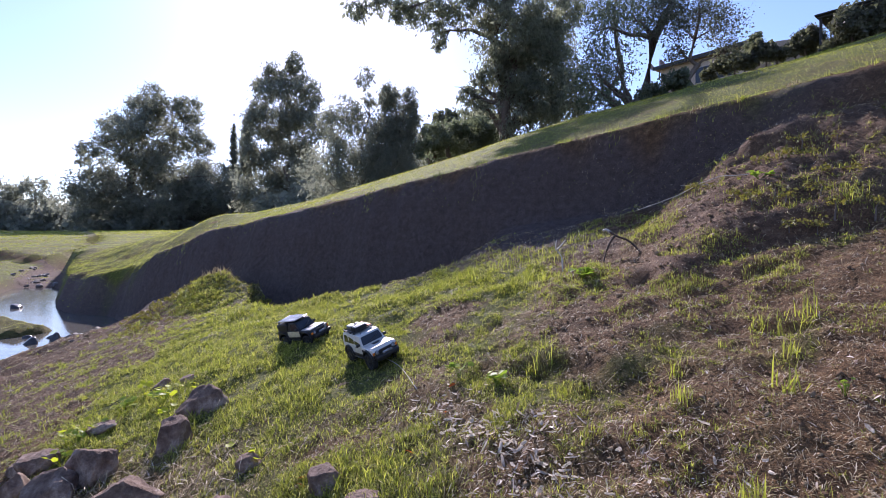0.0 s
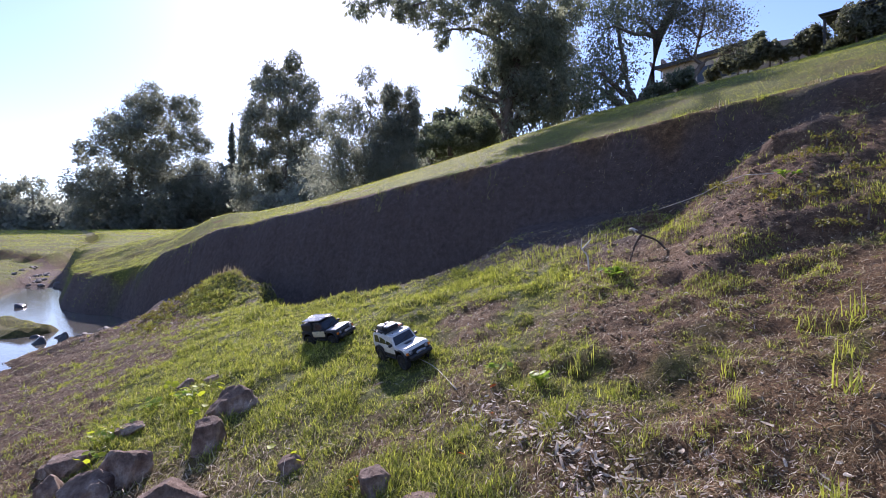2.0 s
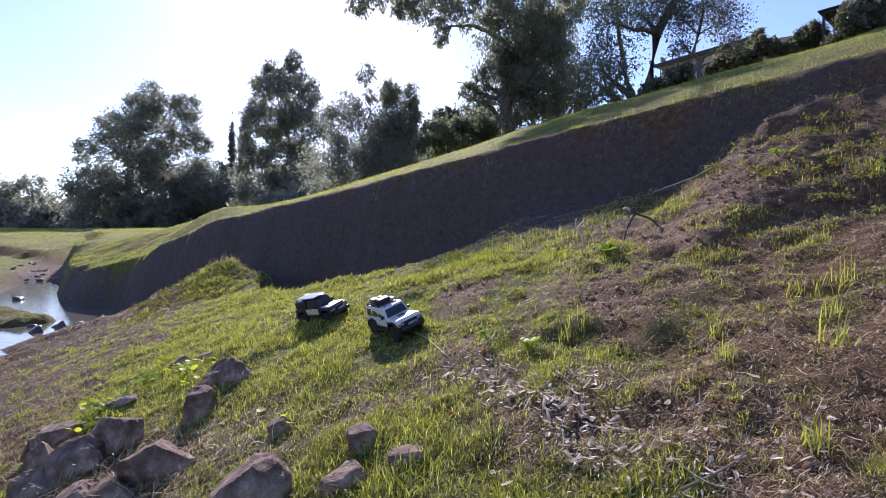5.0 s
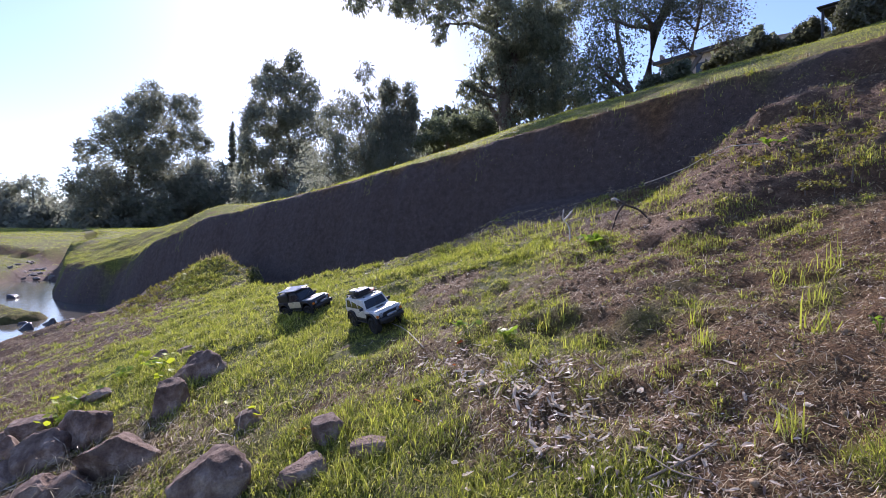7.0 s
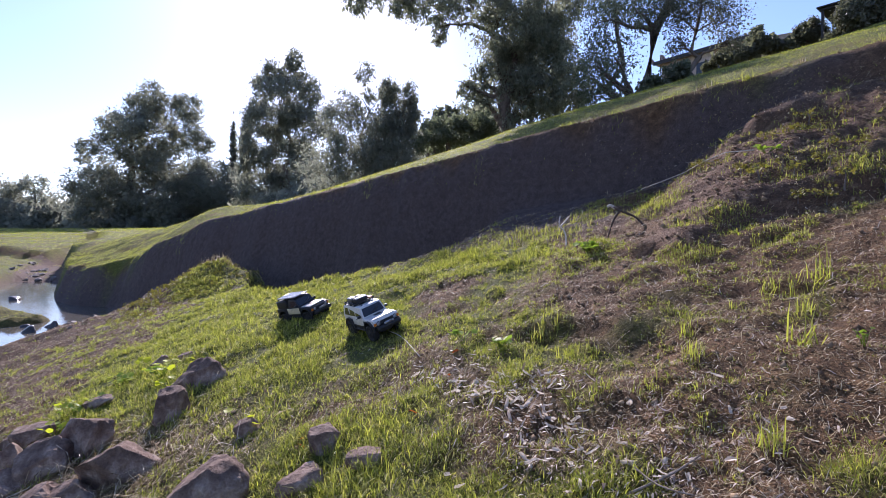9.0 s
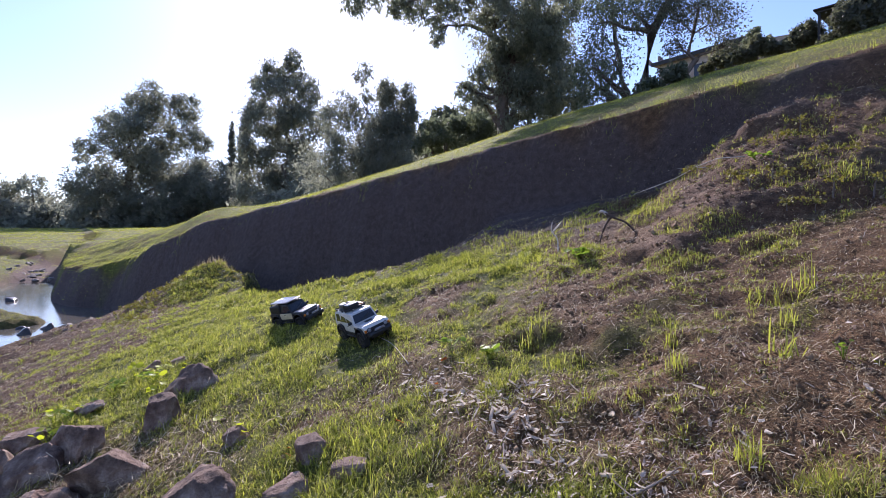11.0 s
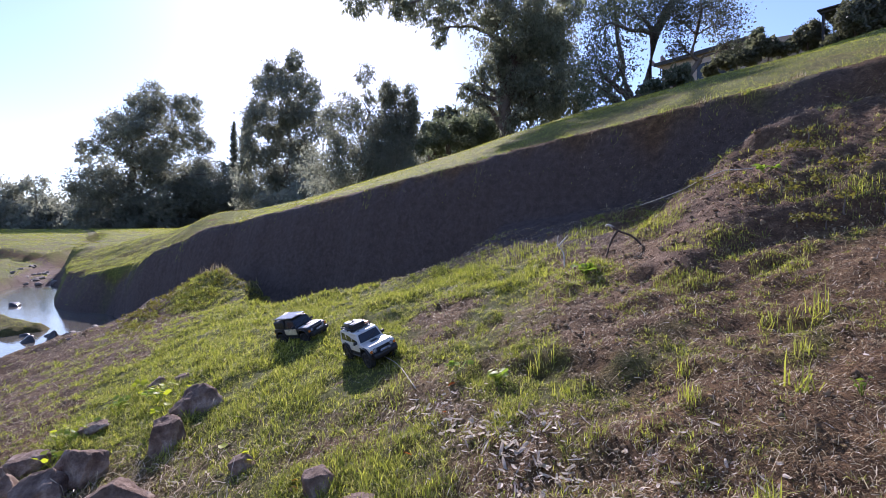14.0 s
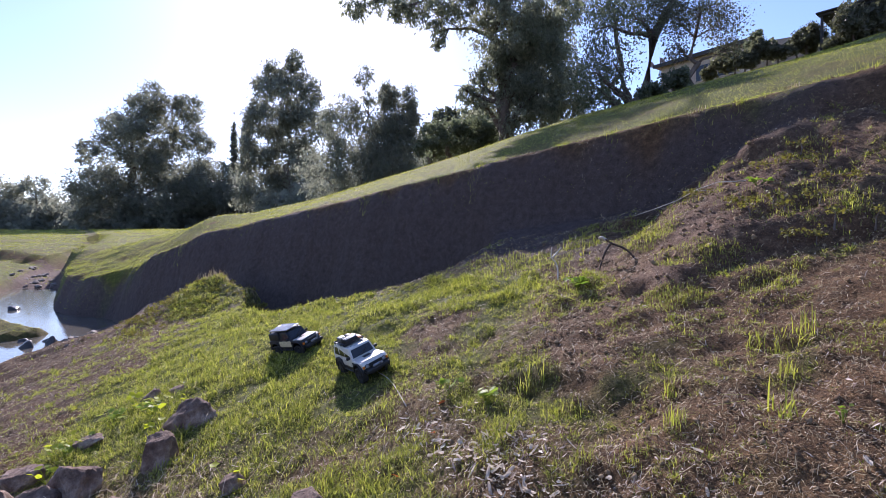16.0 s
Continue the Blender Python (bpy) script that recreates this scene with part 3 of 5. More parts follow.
bush("thicket", (-67.13, 160.02, 5.78), [(-8.71, -5.23, 3.49, 8.71, 5.23), (3.49, 1.11, 7.84, 7.84, 8.02), (10.46, -2.76, 6.1, 8.71, 6.97), (-17.43, 4.44, 2.61, 10.46, 4.88), (-34.86, -0.41, 2.61, 12.2, 4.88), (-0.87, -1.89, 14.81, 3.83, 5.23), (-43.57, 1.74, 3.49, 6.97, 5.23), (13.94, -2.18, 1.74, 10.46, 4.36)], 10, 0.6, 25000, mat=FAR_HAZE_LEAF, label="dense grey-green brush below the cypresses")
bush("thicket", (-19.02, 120.02, 9.16), [(-10.46, -4.71, 0, 7.84, 5.23), (0, 1.3, 2.61, 9.15, 5.88), (10.46, -2.28, 6.54, 7.19, 5.88), (16.99, 1.94, 10.46, 4.58, 4.58), (-18.3, -0.26, -1.96, 7.84, 4.58)], 21, 0.52, 20000, mat=FAR_HAZE_LEAF, label="dense grey-green brush under the slender gums")
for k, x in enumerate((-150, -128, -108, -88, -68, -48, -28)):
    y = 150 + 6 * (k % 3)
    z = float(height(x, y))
    bush("thicket", (x, y, z), [(-9, -3, 3.5, 8.0, 4.6), (1, 2, 4.5 + k % 2, 8.0, 5.6), (10, -1, 3.2, 8.0, 4.6), (5, -4, 1.2, 9.0, 2.2), (-5, -5, 1.0, 9.0, 2.2)], 400 + k, 0.75, 10000, FAR_HAZE_LEAF, label="dense grey-green brush along the far meadow's edge", group="brush beyond the meadow")
# trees and shrubs on the hill above the bank
tree("big_gum_tree", (3.23, 26.02, 5.82), 14, [(-0.14, -1.02, 5.72, 1.7, 1.7), (1.56, 0.2, 5.15, 1.42, 1.7), (-1.84, -0.45, 6.85, 1.42, 1.13), (-3.97, 0.54, 7, 1.27, 0.85), (-6.09, -0.04, 7.08, 1.13, 0.4), (-7.51, -0.28, 6.71, 0.57, 0.45), (-3.4, 0.08, 5.72, 0.34, 0.96), (-0.71, -0.17, 3.74, 0.79, 1.42), (2.41, 0.68, 4.02, 1.27, 1.98), (-1.42, 0.03, 3.17, 0.45, 1.02), (0.71, -0.54, 2.04, 1.42, 1.42), (2.97, 0.41, 2.32, 1.13, 1.27), (2.27, -0.16, 6.57, 1.56, 1.13), (2.12, -1.43, 9.4, 2.55, 1.7), (0.42, 0.21, 4.02, 1.13, 1.7), (1.56, -0.39, 2.89, 1.42, 1.42), (-1.56, 0.45, 2.18, 0.96, 0.4), (-2.12, 0, 2.75, 0.45, 0.34), (-5.38, -0.23, 6.71, 0.51, 0.51)],
     11, 0.135, 76000, 0.6, 0.42, leaf_mat=GUM_HAZE_LEAF, label="big shaggy gum tree standing on the bank top", sunk=1.2, clumps=44, spread=0.36)
tree("leaning_gum_tree", (6.65, 19.02, 5.7), 9.5, [(0.1, -0.5, 3.42, 0.83, 1.03), (0.93, 0.12, 4.04, 0.83, 0.83), (-1.14, -0.2, 3, 0.62, 1.03), (-0.31, 0.35, 1.97, 0.83, 0.83), (-1.14, -0.02, 1.55, 0.62, 0.62), (1.55, -0.51, 4.86, 1.03, 0.83), (-0.72, 0.26, 4.45, 1.03, 0.83), (-0.52, -0.13, 0.93, 0.62, 0.54)],
     12, 0.085, 8500, 0.5, 0.27, bark=BARK, label="gum tree with a bare leaning trunk and thin leaves", lean=(2.4, 0), sunk=1.2, clumps=60, spread=0.55)
tree("leaning_gum_tree", (6.61, 22.02, 6.2), 8.5, [(0.41, -0.58, 4.19, 0.96, 0.96), (-0.19, 0.1, 2.52, 0.72, 0.96), (-0.43, -0.23, 1.32, 0.72, 0.72), (0.17, 0.31, 0.84, 0.72, 0.6)],
     13, 0.1, 5500, 0.4, 0.17, bark=BARK, label="thin dark gum tree behind the leaning trunk", lean=(1.0, 0), sunk=1.2, clumps=50, spread=0.5)
tree("bare_tree", (8.8, 18.02, 6.49), 3.6, [(-1.04, -0.35, 1.9, 0.59, 0.59), (-0.06, 0.1, 2.29, 0.69, 0.59), (0.82, -0.17, 1.9, 0.55, 0.67), (0.53, 0.25, 2.69, 0.59, 0.43), (-0.75, -0.01, 1.12, 0.39, 0.35), (0.92, -0.21, 1.12, 0.43, 0.35), (-0.75, 0.14, 2.75, 0.55, 0.43), (-1.33, -0.08, 2.59, 0.39, 0.39)],
     14, 0.045, 13000, 0, 0.16, leaf_mat=DEEP_LEAF, label="nearly leafless tree with a fan of dark branches", twigs=16, clumps=80, spread=0.7, sunk=1.0)
bush("low_bush", (7.41, 17.02, 6.07), [(0, -0.24, 0.24, 0.41, 0.26), (-0.56, 0.07, -0.13, 0.46, 0.26), (0.37, -0.08, 0.06, 0.26, 0.15)], 15, 0.07, 6000, GUM_LEAF, label="low green bush by the bare tree")
bush("low_bush", (11.04, 20.02, 7.69), [(-0.44, -0.24, 0.15, 0.39, 0.31), (0.17, 0.04, 0.41, 0.31, 0.31), (0.54, -0.1, 0.28, 0.31, 0.26), (-0.83, 0.11, -0.15, 0.26, 0.22)], 19, 0.08, 7000, label="dark brush between the tree and the hedge")
bush("low_bush", (13.08, 22.02, 9.32), [(0, -0.14, 0.31, 0.24, 0.24), (-0.14, 0.03, 0.07, 0.19, 0.19)], 20, 0.08, 1200, GUM_LEAF, label="yellow-green shrub above the hedge")
bush("clipped_bush", (13.83, 20.02, 8.23), [(-0.13, -0.29, 0.52, 0.48, 0.44), (-0.37, 0.04, 0.31, 0.28, 0.26), (0.11, -0.08, 0.31, 0.26, 0.28)], 16, 0.06, 12000, label="round clipped dark bush on the hilltop")
bush("hedge", (12.13, 20.02, 8.02), [(-0.17, -0.2, 0.33, 0.33, 0.33), (0.33, 0.04, 0.37, 0.28, 0.33), (0.76, -0.11, 0.26, 0.35, 0.22), (-0.44, 0.17, 0.13, 0.39, 0.22)], 17, 0.07, 10000, label="dark hedge along the hilltop")
bush("big_shrub", (14.33, 18.02, 7.9), [(-0.49, -0.26, 0.55, 0.43, 0.51), (0.1, 0.1, 0.78, 0.71, 0.67), (0.98, -0.25, 0.98, 0.78, 0.71), (-0.1, 0.33, 0.2, 0.78, 0.35)], 18, 0.08, 18000, label="large dark shrub beside the patio post")
bush("low_bush", (0.32, 30.02, 6.14), [(0, -0.78, 0.98, 1.31, 0.98), (1.63, 0.17, 1.31, 1.18, 0.98), (-0.98, -0.31, 0.33, 0.98, 0.59), (2.61, 0.42, 1.14, 0.98, 0.98), (1.31, -0.04, 0.42, 1.31, 0.46)], 22, 0.1, 20000, GUM_LEAF, label="grey-green bush below the big gum")

# ---- buildings on the hilltop ----
STUCCO = material("stucco", [(0.3, (0.40, 0.32, 0.26)), (0.7, (0.56, 0.47, 0.39))], 2, 0.9, relief=0.3, dist=0.01)
ROOF_TILE = material("roof_tile", [(0.3, (0.16, 0.12, 0.10)), (0.7, (0.30, 0.24, 0.21))], 4, 0.85, relief=0.6, dist=0.03)
DARK_PAINT = material("dark_paint", [(0.3, (0.03, 0.03, 0.032)), (0.7, (0.06, 0.058, 0.055))], 6, 0.6, relief=0.1)
PANE = material("window_pane", [(0.3, (0.02, 0.025, 0.03)), (0.7, (0.035, 0.04, 0.05))], 2, 0.08, relief=0, specular=0.6)


def box(bm, lo, hi, bevel=0.0):
    lo, hi = Vector(lo), Vector(hi)
    r = bmesh.ops.create_cube(bm, size=1)
    for v in r["verts"]:
        v.co = Vector((a + (b - a) * (c + 0.5) for a, b, c in zip(lo, hi, v.co)))
    if bevel:
        es = list({e for v in r["verts"] for e in v.link_edges})
        bmesh.ops.bevel(bm, geom=es, offset=bevel, segments=2, affect="EDGES", profile=0.6)
    return bm


def house(base, turn, w, d, h, label):
    root = new("house")
    root.matrix_world = pose(*base, 0, 0, turn)
    part("wall", box(bmesh.new(), (-w / 2, -d / 2, -2.5), (w / 2, d / 2, h)), STUCCO, root, smooth=False)
    bm = bmesh.new()
    o, rise = 0.3, 0.35
    low = [bm.verts.new(p) for p in ((-w / 2 - o, -d / 2 - o, h), (w / 2 + o, -d / 2 - o, h), (w / 2 + o, d / 2 + o, h), (-w / 2 - o, d / 2 + o, h))]
    mid = [bm.verts.new((v.co.x, v.co.y, h + 0.16)) for v in low]
    r0, r1 = bm.verts.new((-w / 2 + d / 2, 0, h + 0.16 + rise)), bm.verts.new((w / 2 - d / 2, 0, h + 0.16 + rise))
    bm.faces.new(low[::-1])
    for i in range(4):
        bm.faces.new((low[i], low[(i + 1) % 4], mid[(i + 1) % 4], mid[i]))
    bm.faces.new((mid[0], mid[1], r1, r0))
    bm.faces.new((mid[2], mid[3], r0, r1))
    bm.faces.new((mid[1], mid[2], r1))
    bm.faces.new((mid[3], mid[0], r0))
    part("roof", bm, ROOF_TILE, root, smooth=False)
    part("fascia", box(bmesh.new(), (-w / 2 - o - 0.03, -d / 2 - o - 0.03, h - 0.04), (w / 2 + o + 0.03, -d / 2 - o - 0.002, h + 0.18)), DARK_PAINT, root, smooth=False)
    for x in (-w * 0.28, w * 0.05, w * 0.3):
        win = part("window", box(bmesh.new(), (x - 0.55, -d / 2 - 0.05, h * 0.35), (x + 0.55, -d / 2 + 0.02, h * 0.8)), STUCCO, root, smooth=False)
        part("pane", box(bmesh.new(), (x - 0.48, -d / 2 - 0.056, h * 0.35 + 0.07), (x + 0.48, -d / 2 - 0.045, h * 0.8 - 0.07)), PANE, win, smooth=False)
    return tagged(root, label, "house")


house((16.64, 31.28, 9.4), -53, 4.8, 5.0, 2.2, "low beige stucco house with a brown hip roof")


def satellite_dish(base, turn, label):
    root = new("satellite_dish")
    root.matrix_world = pose(*base, 0, 0, turn)
    bm = bmesh.new()
    bmesh.ops.create_uvsphere(bm, u_segments=24, v_segments=16, radius=0.5)
    bmesh.ops.delete(bm, geom=[v for v in bm.verts if v.co.z > -0.41], context="VERTS")
    bm.transform(Matrix.Translation((0, 0.42, 0.5)) @ pose(0, 0, 0, 65) @ Matrix.Translation((0, 0, 0.1)))
    bmesh.ops.solidify(bm, geom=bm.faces[:], thickness=0.02)
    part("dish", bm, ROOF_TILE, root)
    part("mast", tube(bmesh.new(), [(0, 0.1, -0.6), (0, 0.1, 0.5)], [0.03, 0.03], 8), DARK_PAINT, root)
    part("arm", tube(bmesh.new(), [(0, 0.1, 0.3), (0, -0.5, 0.55)], [0.015, 0.012], 6), DARK_PAINT, root)
    return tagged(root, label, "satellite dish", "satellite dishes")


for x, y in ((13.3, 31.9), (13.75, 31.3)):
    satellite_dish((x, y, 11.7), 30, "small grey satellite dish on the house roof")


def patio_cover(base, label):
    root = new("patio_cover")
    root.matrix_world = pose(*base, 0, 0, -50)
    for x in (0, 3.0):
        part("post", box(bmesh.new(), (x - 0.04, -0.04, -1.0), (x + 0.04, 0.04, 0.98), 0.006), DARK_PAINT, root)
    for y in (-0.05, 1.6):
        part("beam", box(bmesh.new(), (-0.1, y - 0.04, 0.9805), (3.1, y + 0.04, 1.06), 0.006), DARK_PAINT, root)
    part("roof", box(bmesh.new(), (-0.15, -0.2, 1.0605), (3.2, 1.8, 1.11), 0.008), DARK_PAINT, root)
    return tagged(root, label, "patio cover")


patio_cover((13.66, 18.92, 8.21), "dark patio cover on thin posts at the hilltop")
WALL_TAN = material("tan_block", [(0.3, (0.30, 0.22, 0.16)), (0.7, (0.42, 0.33, 0.25))], 3, 0.9, relief=0.3, dist=0.01)
bm = box(bmesh.new(), (-1.4, -0.1, -1.2), (1.4, 0.1, 0.0), 0.02)
garden_wall = part("garden_wall", bm, WALL_TAN)
garden_wall.matrix_world = pose(*(15.11, 23.02, 10.02), 0, 0, -30)
tagged(garden_wall, "low tan garden wall behind the hedge", "wall")

# ---- rocks ----
def rock(spot, w, h, d, seed, turn=0.0, label="rough grey-brown field rock lying in the grass", name="rock", sink=0.85, mat=ROCK, group="rocks in the grass", top=None):
    rng = np.random.default_rng(seed)
    bm = bmesh.new()
    bmesh.ops.create_icosphere(bm, subdivisions=(5 if w > 0.19 else 4) if mat is ROCK else 3, radius=1.0)
    p = np.array([v.co for v in bm.verts])
    cuts = [(rng.normal(0, 1, 3) * (1, 1, 0.8), rng.uniform(0.52, 0.9)) for _ in range(13)]
    worn = np.array((rng.normal(-0.15, 0.25), rng.uniform(-0.5, -0.1), 1.0))
    cuts.append((worn if top is None else np.array(top), rng.uniform(0.42, 0.6)))  # the worn, tilted top
    cuts.append((np.array((rng.normal(0.1, 0.3), -1.0, rng.uniform(0.15, 0.5))), rng.uniform(0.5, 0.7)))  # the broken front
    for n, r in cuts:
        n = n / np.linalg.norm(n)
        p = p - np.maximum(p @ n - r, 0)[:, None] * n * 0.96
    off = Vector(rng.uniform(-50, 50, 3))
    bed = rng.normal(0, 0.3, 3) + (0, 0, 1)  # layers that weather out as small ledges
    for v, q in zip(bm.verts, p):
        q = Vector(q)
        ledge = math.sin(9 * q.dot(Vector(bed)) + 3 * noise.noise(q * 1.5 + off))
        v.co = q * (1 + 0.12 * noise.fractal(q * 1.3 + off, 1.0, 2.0, 3) + 0.05 * noise.fractal(q * 5 + off, 0.8, 2.0, 4) + 0.018 * ledge - 0.05 * max(0, noise.noise(q * 2.7 - off)) ** 2)
    lo = Vector((min(v.co[i] for v in bm.verts) for i in range(3)))
    hi = Vector((max(v.co[i] for v in bm.verts) for i in range(3)))
    for v in bm.verts:
        v.co = Vector(((v.co.x - (lo.x + hi.x) / 2) * w / (hi.x - lo.x), (v.co.y - (lo.y + hi.y) / 2) * d / (hi.y - lo.y), (v.co.z - lo.z) / (hi.z - lo.z) * h * (1 + sink) - sink * h))
    ob = part(name, bm, mat)
    ob.matrix_world = Matrix.Translation(on_ground(*spot)) @ pose(0, 0, 0, 0, -12, turn)
    return tagged(ob, label, "rock", group)


rock((-0.9, 2.03), 0.35, 0.15, 0.32, 1, label="large pale brown rock with a slanting flat top", top=(-0.6, -0.12, 1.0))
rock((-0.54, 1.98), 0.19, 0.07, 0.15, 2)
rock((-0.49, 2.17), 0.135, 0.075, 0.12, 3, 20, label="dark grey rock with red stems beside it")
rock((-0.94, 2.53), 0.13, 0.065, 0.1, 4)
rock((-0.3, 1.98), 0.14, 0.045, 0.1, 5, label="small dark rock sunk in the grass")
rock((-1.56, 3.02), 0.205, 0.17, 0.17, 6, 10, label="upright dark grey rock in the grass")
rock((-1.58, 3.43), 0.365, 0.16, 0.2, 7, 4, label="long dark rock among grass")
rock((-2.25, 4.19), 0.145, 0.07, 0.12, 8)
rock((-2.03, 4.14), 0.16, 0.045, 0.1, 9)
rock((-2.34, 3.54), 0.29, 0.06, 0.16, 10, label="flat dark rock lying low")
rock((-1.97, 2.92), 0.33, 0.18, 0.24, 11, -10, label="big angular brown rock among smaller rocks", top=(0.2, 0.2, 1.0))
rock((-2.47, 3.2), 0.26, 0.11, 0.2, 12)
rock((-1.51, 2.48), 0.36, 0.165, 0.22, 13, 14, label="wedge-shaped brown rock with a pale top", top=(-0.3, 0.15, 1.0))
rock((-2.07, 2.73), 0.28, 0.16, 0.2, 14)
rock((-2.42, 2.95), 0.2, 0.13, 0.2, 15)
rock((-1.65, 2.36), 0.26, 0.1, 0.18, 16)
rock((-1.82, 2.36), 0.22, 0.09, 0.16, 17)
rock((-2.22, 2.63), 0.24, 0.12, 0.2, 18)
rock((-2.66, 3.27), 0.16, 0.06, 0.12, 24)
WET = material("wet_rock", [(0.3, (0.03, 0.028, 0.027)), (0.7, (0.09, 0.08, 0.07))], 12, 0.35, relief=0.5, dist=0.01)
for k, (x, y, w, h) in enumerate(((-7.18, 9.13, 0.3, 0.11), (-6.78, 9.23, 0.2, 0.17), (-7.25, 9.73, 0.26, 0.07), (-7.7, 9.67, 0.22, 0.05), (-11.6, 14.19, 0.42, 0.09), (-9.95, 11.88, 0.3, 0.06), (-6.44, 8.2, 0.2, 0.06), (-6.87, 9.79, 0.3, 0.07))):
    o = rock((x, y), w, h * 3.2, w * 0.7, 40 + k, 30 * k, "dark wet stone lying in the creek", "creek_stone", 0.1, WET, "stones in the creek")
    o.location.z = WATER_Z - h * 2.1


PEBBLE = material("creek_pebble", [(0.3, (0.09, 0.07, 0.058)), (0.7, (0.30, 0.25, 0.21))], 9, 0.75, relief=0.4, dist=0.01)
stone_rng = np.random.default_rng(31)
for k in range(34):  # the stony riffle above the pool
    y = stone_rng.uniform(18.6, 29.0)
    x = float(np.interp(y, [c[1] for c in CREEK], [c[0] for c in CREEK])) + stone_rng.normal(-0.35, 0.65)
    w = stone_rng.uniform(0.12, 0.34)
    rock((x, y), w, w * 0.42, w * 0.75, 500 + k, stone_rng.uniform(0, 180), "grey-brown stone in the shallow stony riffle", "riffle_stone", 0.5, PEBBLE, "stones in the riffle")
for k in range(16):  # along the muddy shore
    y = stone_rng.uniform(7.6, 10.2)
    x = -6.55 - 0.15 * (y - 8) + stone_rng.normal(0.35, 0.35)
    w = stone_rng.uniform(0.05, 0.15)
    rock((x, y), w, w * 0.4, w * 0.75, 560 + k, stone_rng.uniform(0, 180), "grey-brown stone on the muddy creek shore", "shore_stone", 0.5, PEBBLE, "stones on the shore")


# ---- sticks, plants, tufts ----
def stick(name, pts, r0, r1, label, mat=DEAD_WOOD, forks=()):
    root = new(name)
    n = len(pts)
    part("stem", tube(bmesh.new(), pts, [r0 + (r1 - r0) * i / (n - 1) for i in range(n)], 7), mat, root)
    for f in forks:
        part("fork", tube(bmesh.new(), f, [r1 * 1.2 * (1 - 0.6 * i / (len(f) - 1)) for i in range(len(f))], 6), mat, root)
    return tagged(root, label, "branch")


def arc(spots):
    """Points above the ground, from (x, y, height above it), smoothed."""
    pts = [on_ground(x, y, h) for x, y, h in spots]
    out = []
    for i in range(len(pts) - 1):
        a, b = pts[max(i - 1, 0)], pts[min(i + 2, len(pts) - 1)]
        for k in range(4):
            t = k / 4
            p, q = pts[i], pts[i + 1]
            m0, m1 = (q - a) / 2, (b - p) / 2
            out.append((2 * t**3 - 3 * t * t + 1) * p + (t**3 - 2 * t * t + t) * m0 + (-2 * t**3 + 3 * t * t) * q + (t**3 - t * t) * m1)
    return out + [pts[-1]]


stick("fallen_branch", arc([(1.56, 4.1, -0.08), (1.56, 4.15, -0), (1.5, 4.2, 0.09), (1.42, 4.25, 0.19), (1.36, 4.3, 0.23)]), 0.007, 0.009,
      "dead arched branch stuck in the slope", material("dark_wood", [(0.3, (0.035, 0.024, 0.018)), (0.7, (0.10, 0.066, 0.048))], 30, 0.8, relief=0.5, dist=0.004),
      [arc([(1.41, 4.26, 0.2), (1.36, 4.25, 0.14), (1.32, 4.25, 0.04), (1.31, 4.25, -0.01)])])
PALE_WOOD = material("pale_wood", [(0.3, (0.38, 0.33, 0.27)), (0.7, (0.62, 0.56, 0.48))], 30, 0.7, relief=0.3, dist=0.003)
stick("pale_twig", arc([(0.96, 4.4, 0.25), (0.95, 4.38, 0.17), (0.99, 4.35, 0.12), (0.99, 4.3, 0)]), 0.004, 0.007, "thin pale twig stuck in the grass", PALE_WOOD,
      [arc([(0.96, 4.38, 0.16), (1.01, 4.4, 0.2), (1.04, 4.42, 0.23)])])
stick("broken_branch_tip", arc([(1.38, 4.29, 0.21), (1.35, 4.31, 0.24), (1.33, 4.33, 0.24)]), 0.014, 0.010, "pale broken branch end above the grass", PALE_WOOD)
stick("long_twig", [Vector(p) for p in ((2.58, 4.42, 1.60), (2.44, 4.6, 1.61), (2.34, 4.78, 1.56), (2.2, 4.86, 1.47), (2.04, 4.96, 1.40), (1.89, 5.08, 1.34))], 0.004, 0.0025, "long thin pale twig reaching out from the mound", PALE_WOOD,
      [[Vector(p) for p in ((2.4, 4.7, 1.545), (2.29, 4.76, 1.55), (2.17, 4.78, 1.547))]])
stick("lying_twig", arc([(0.5, 1.5, 0.01), (0.62, 1.5, 0.02), (0.73, 1.55, 0.02)]), 0.004, 0.002, "dry straw-coloured twig on the mulch")
stick("lying_twig", arc([(0.53, 1.62, 0.01), (0.57, 1.48, 0.02), (0.64, 1.41, 0.01)]), 0.003, 0.002, "dry straw-coloured twig on the mulch")
stick("lying_twig", arc([(-0.37, 3.41, 0.01), (-0.26, 3.21, 0.01), (-0.14, 2.81, 0.01)]), 0.002, 0.003, "pale bent twig lying in the grass", PALE_WOOD)

WEED_LEAF = leaf_material("weed_leaf", (0.22, 0.28, 0.03), (0.42, 0.46, 0.06), 0.55, 0.5, (1.15, 1.2, 0.4))


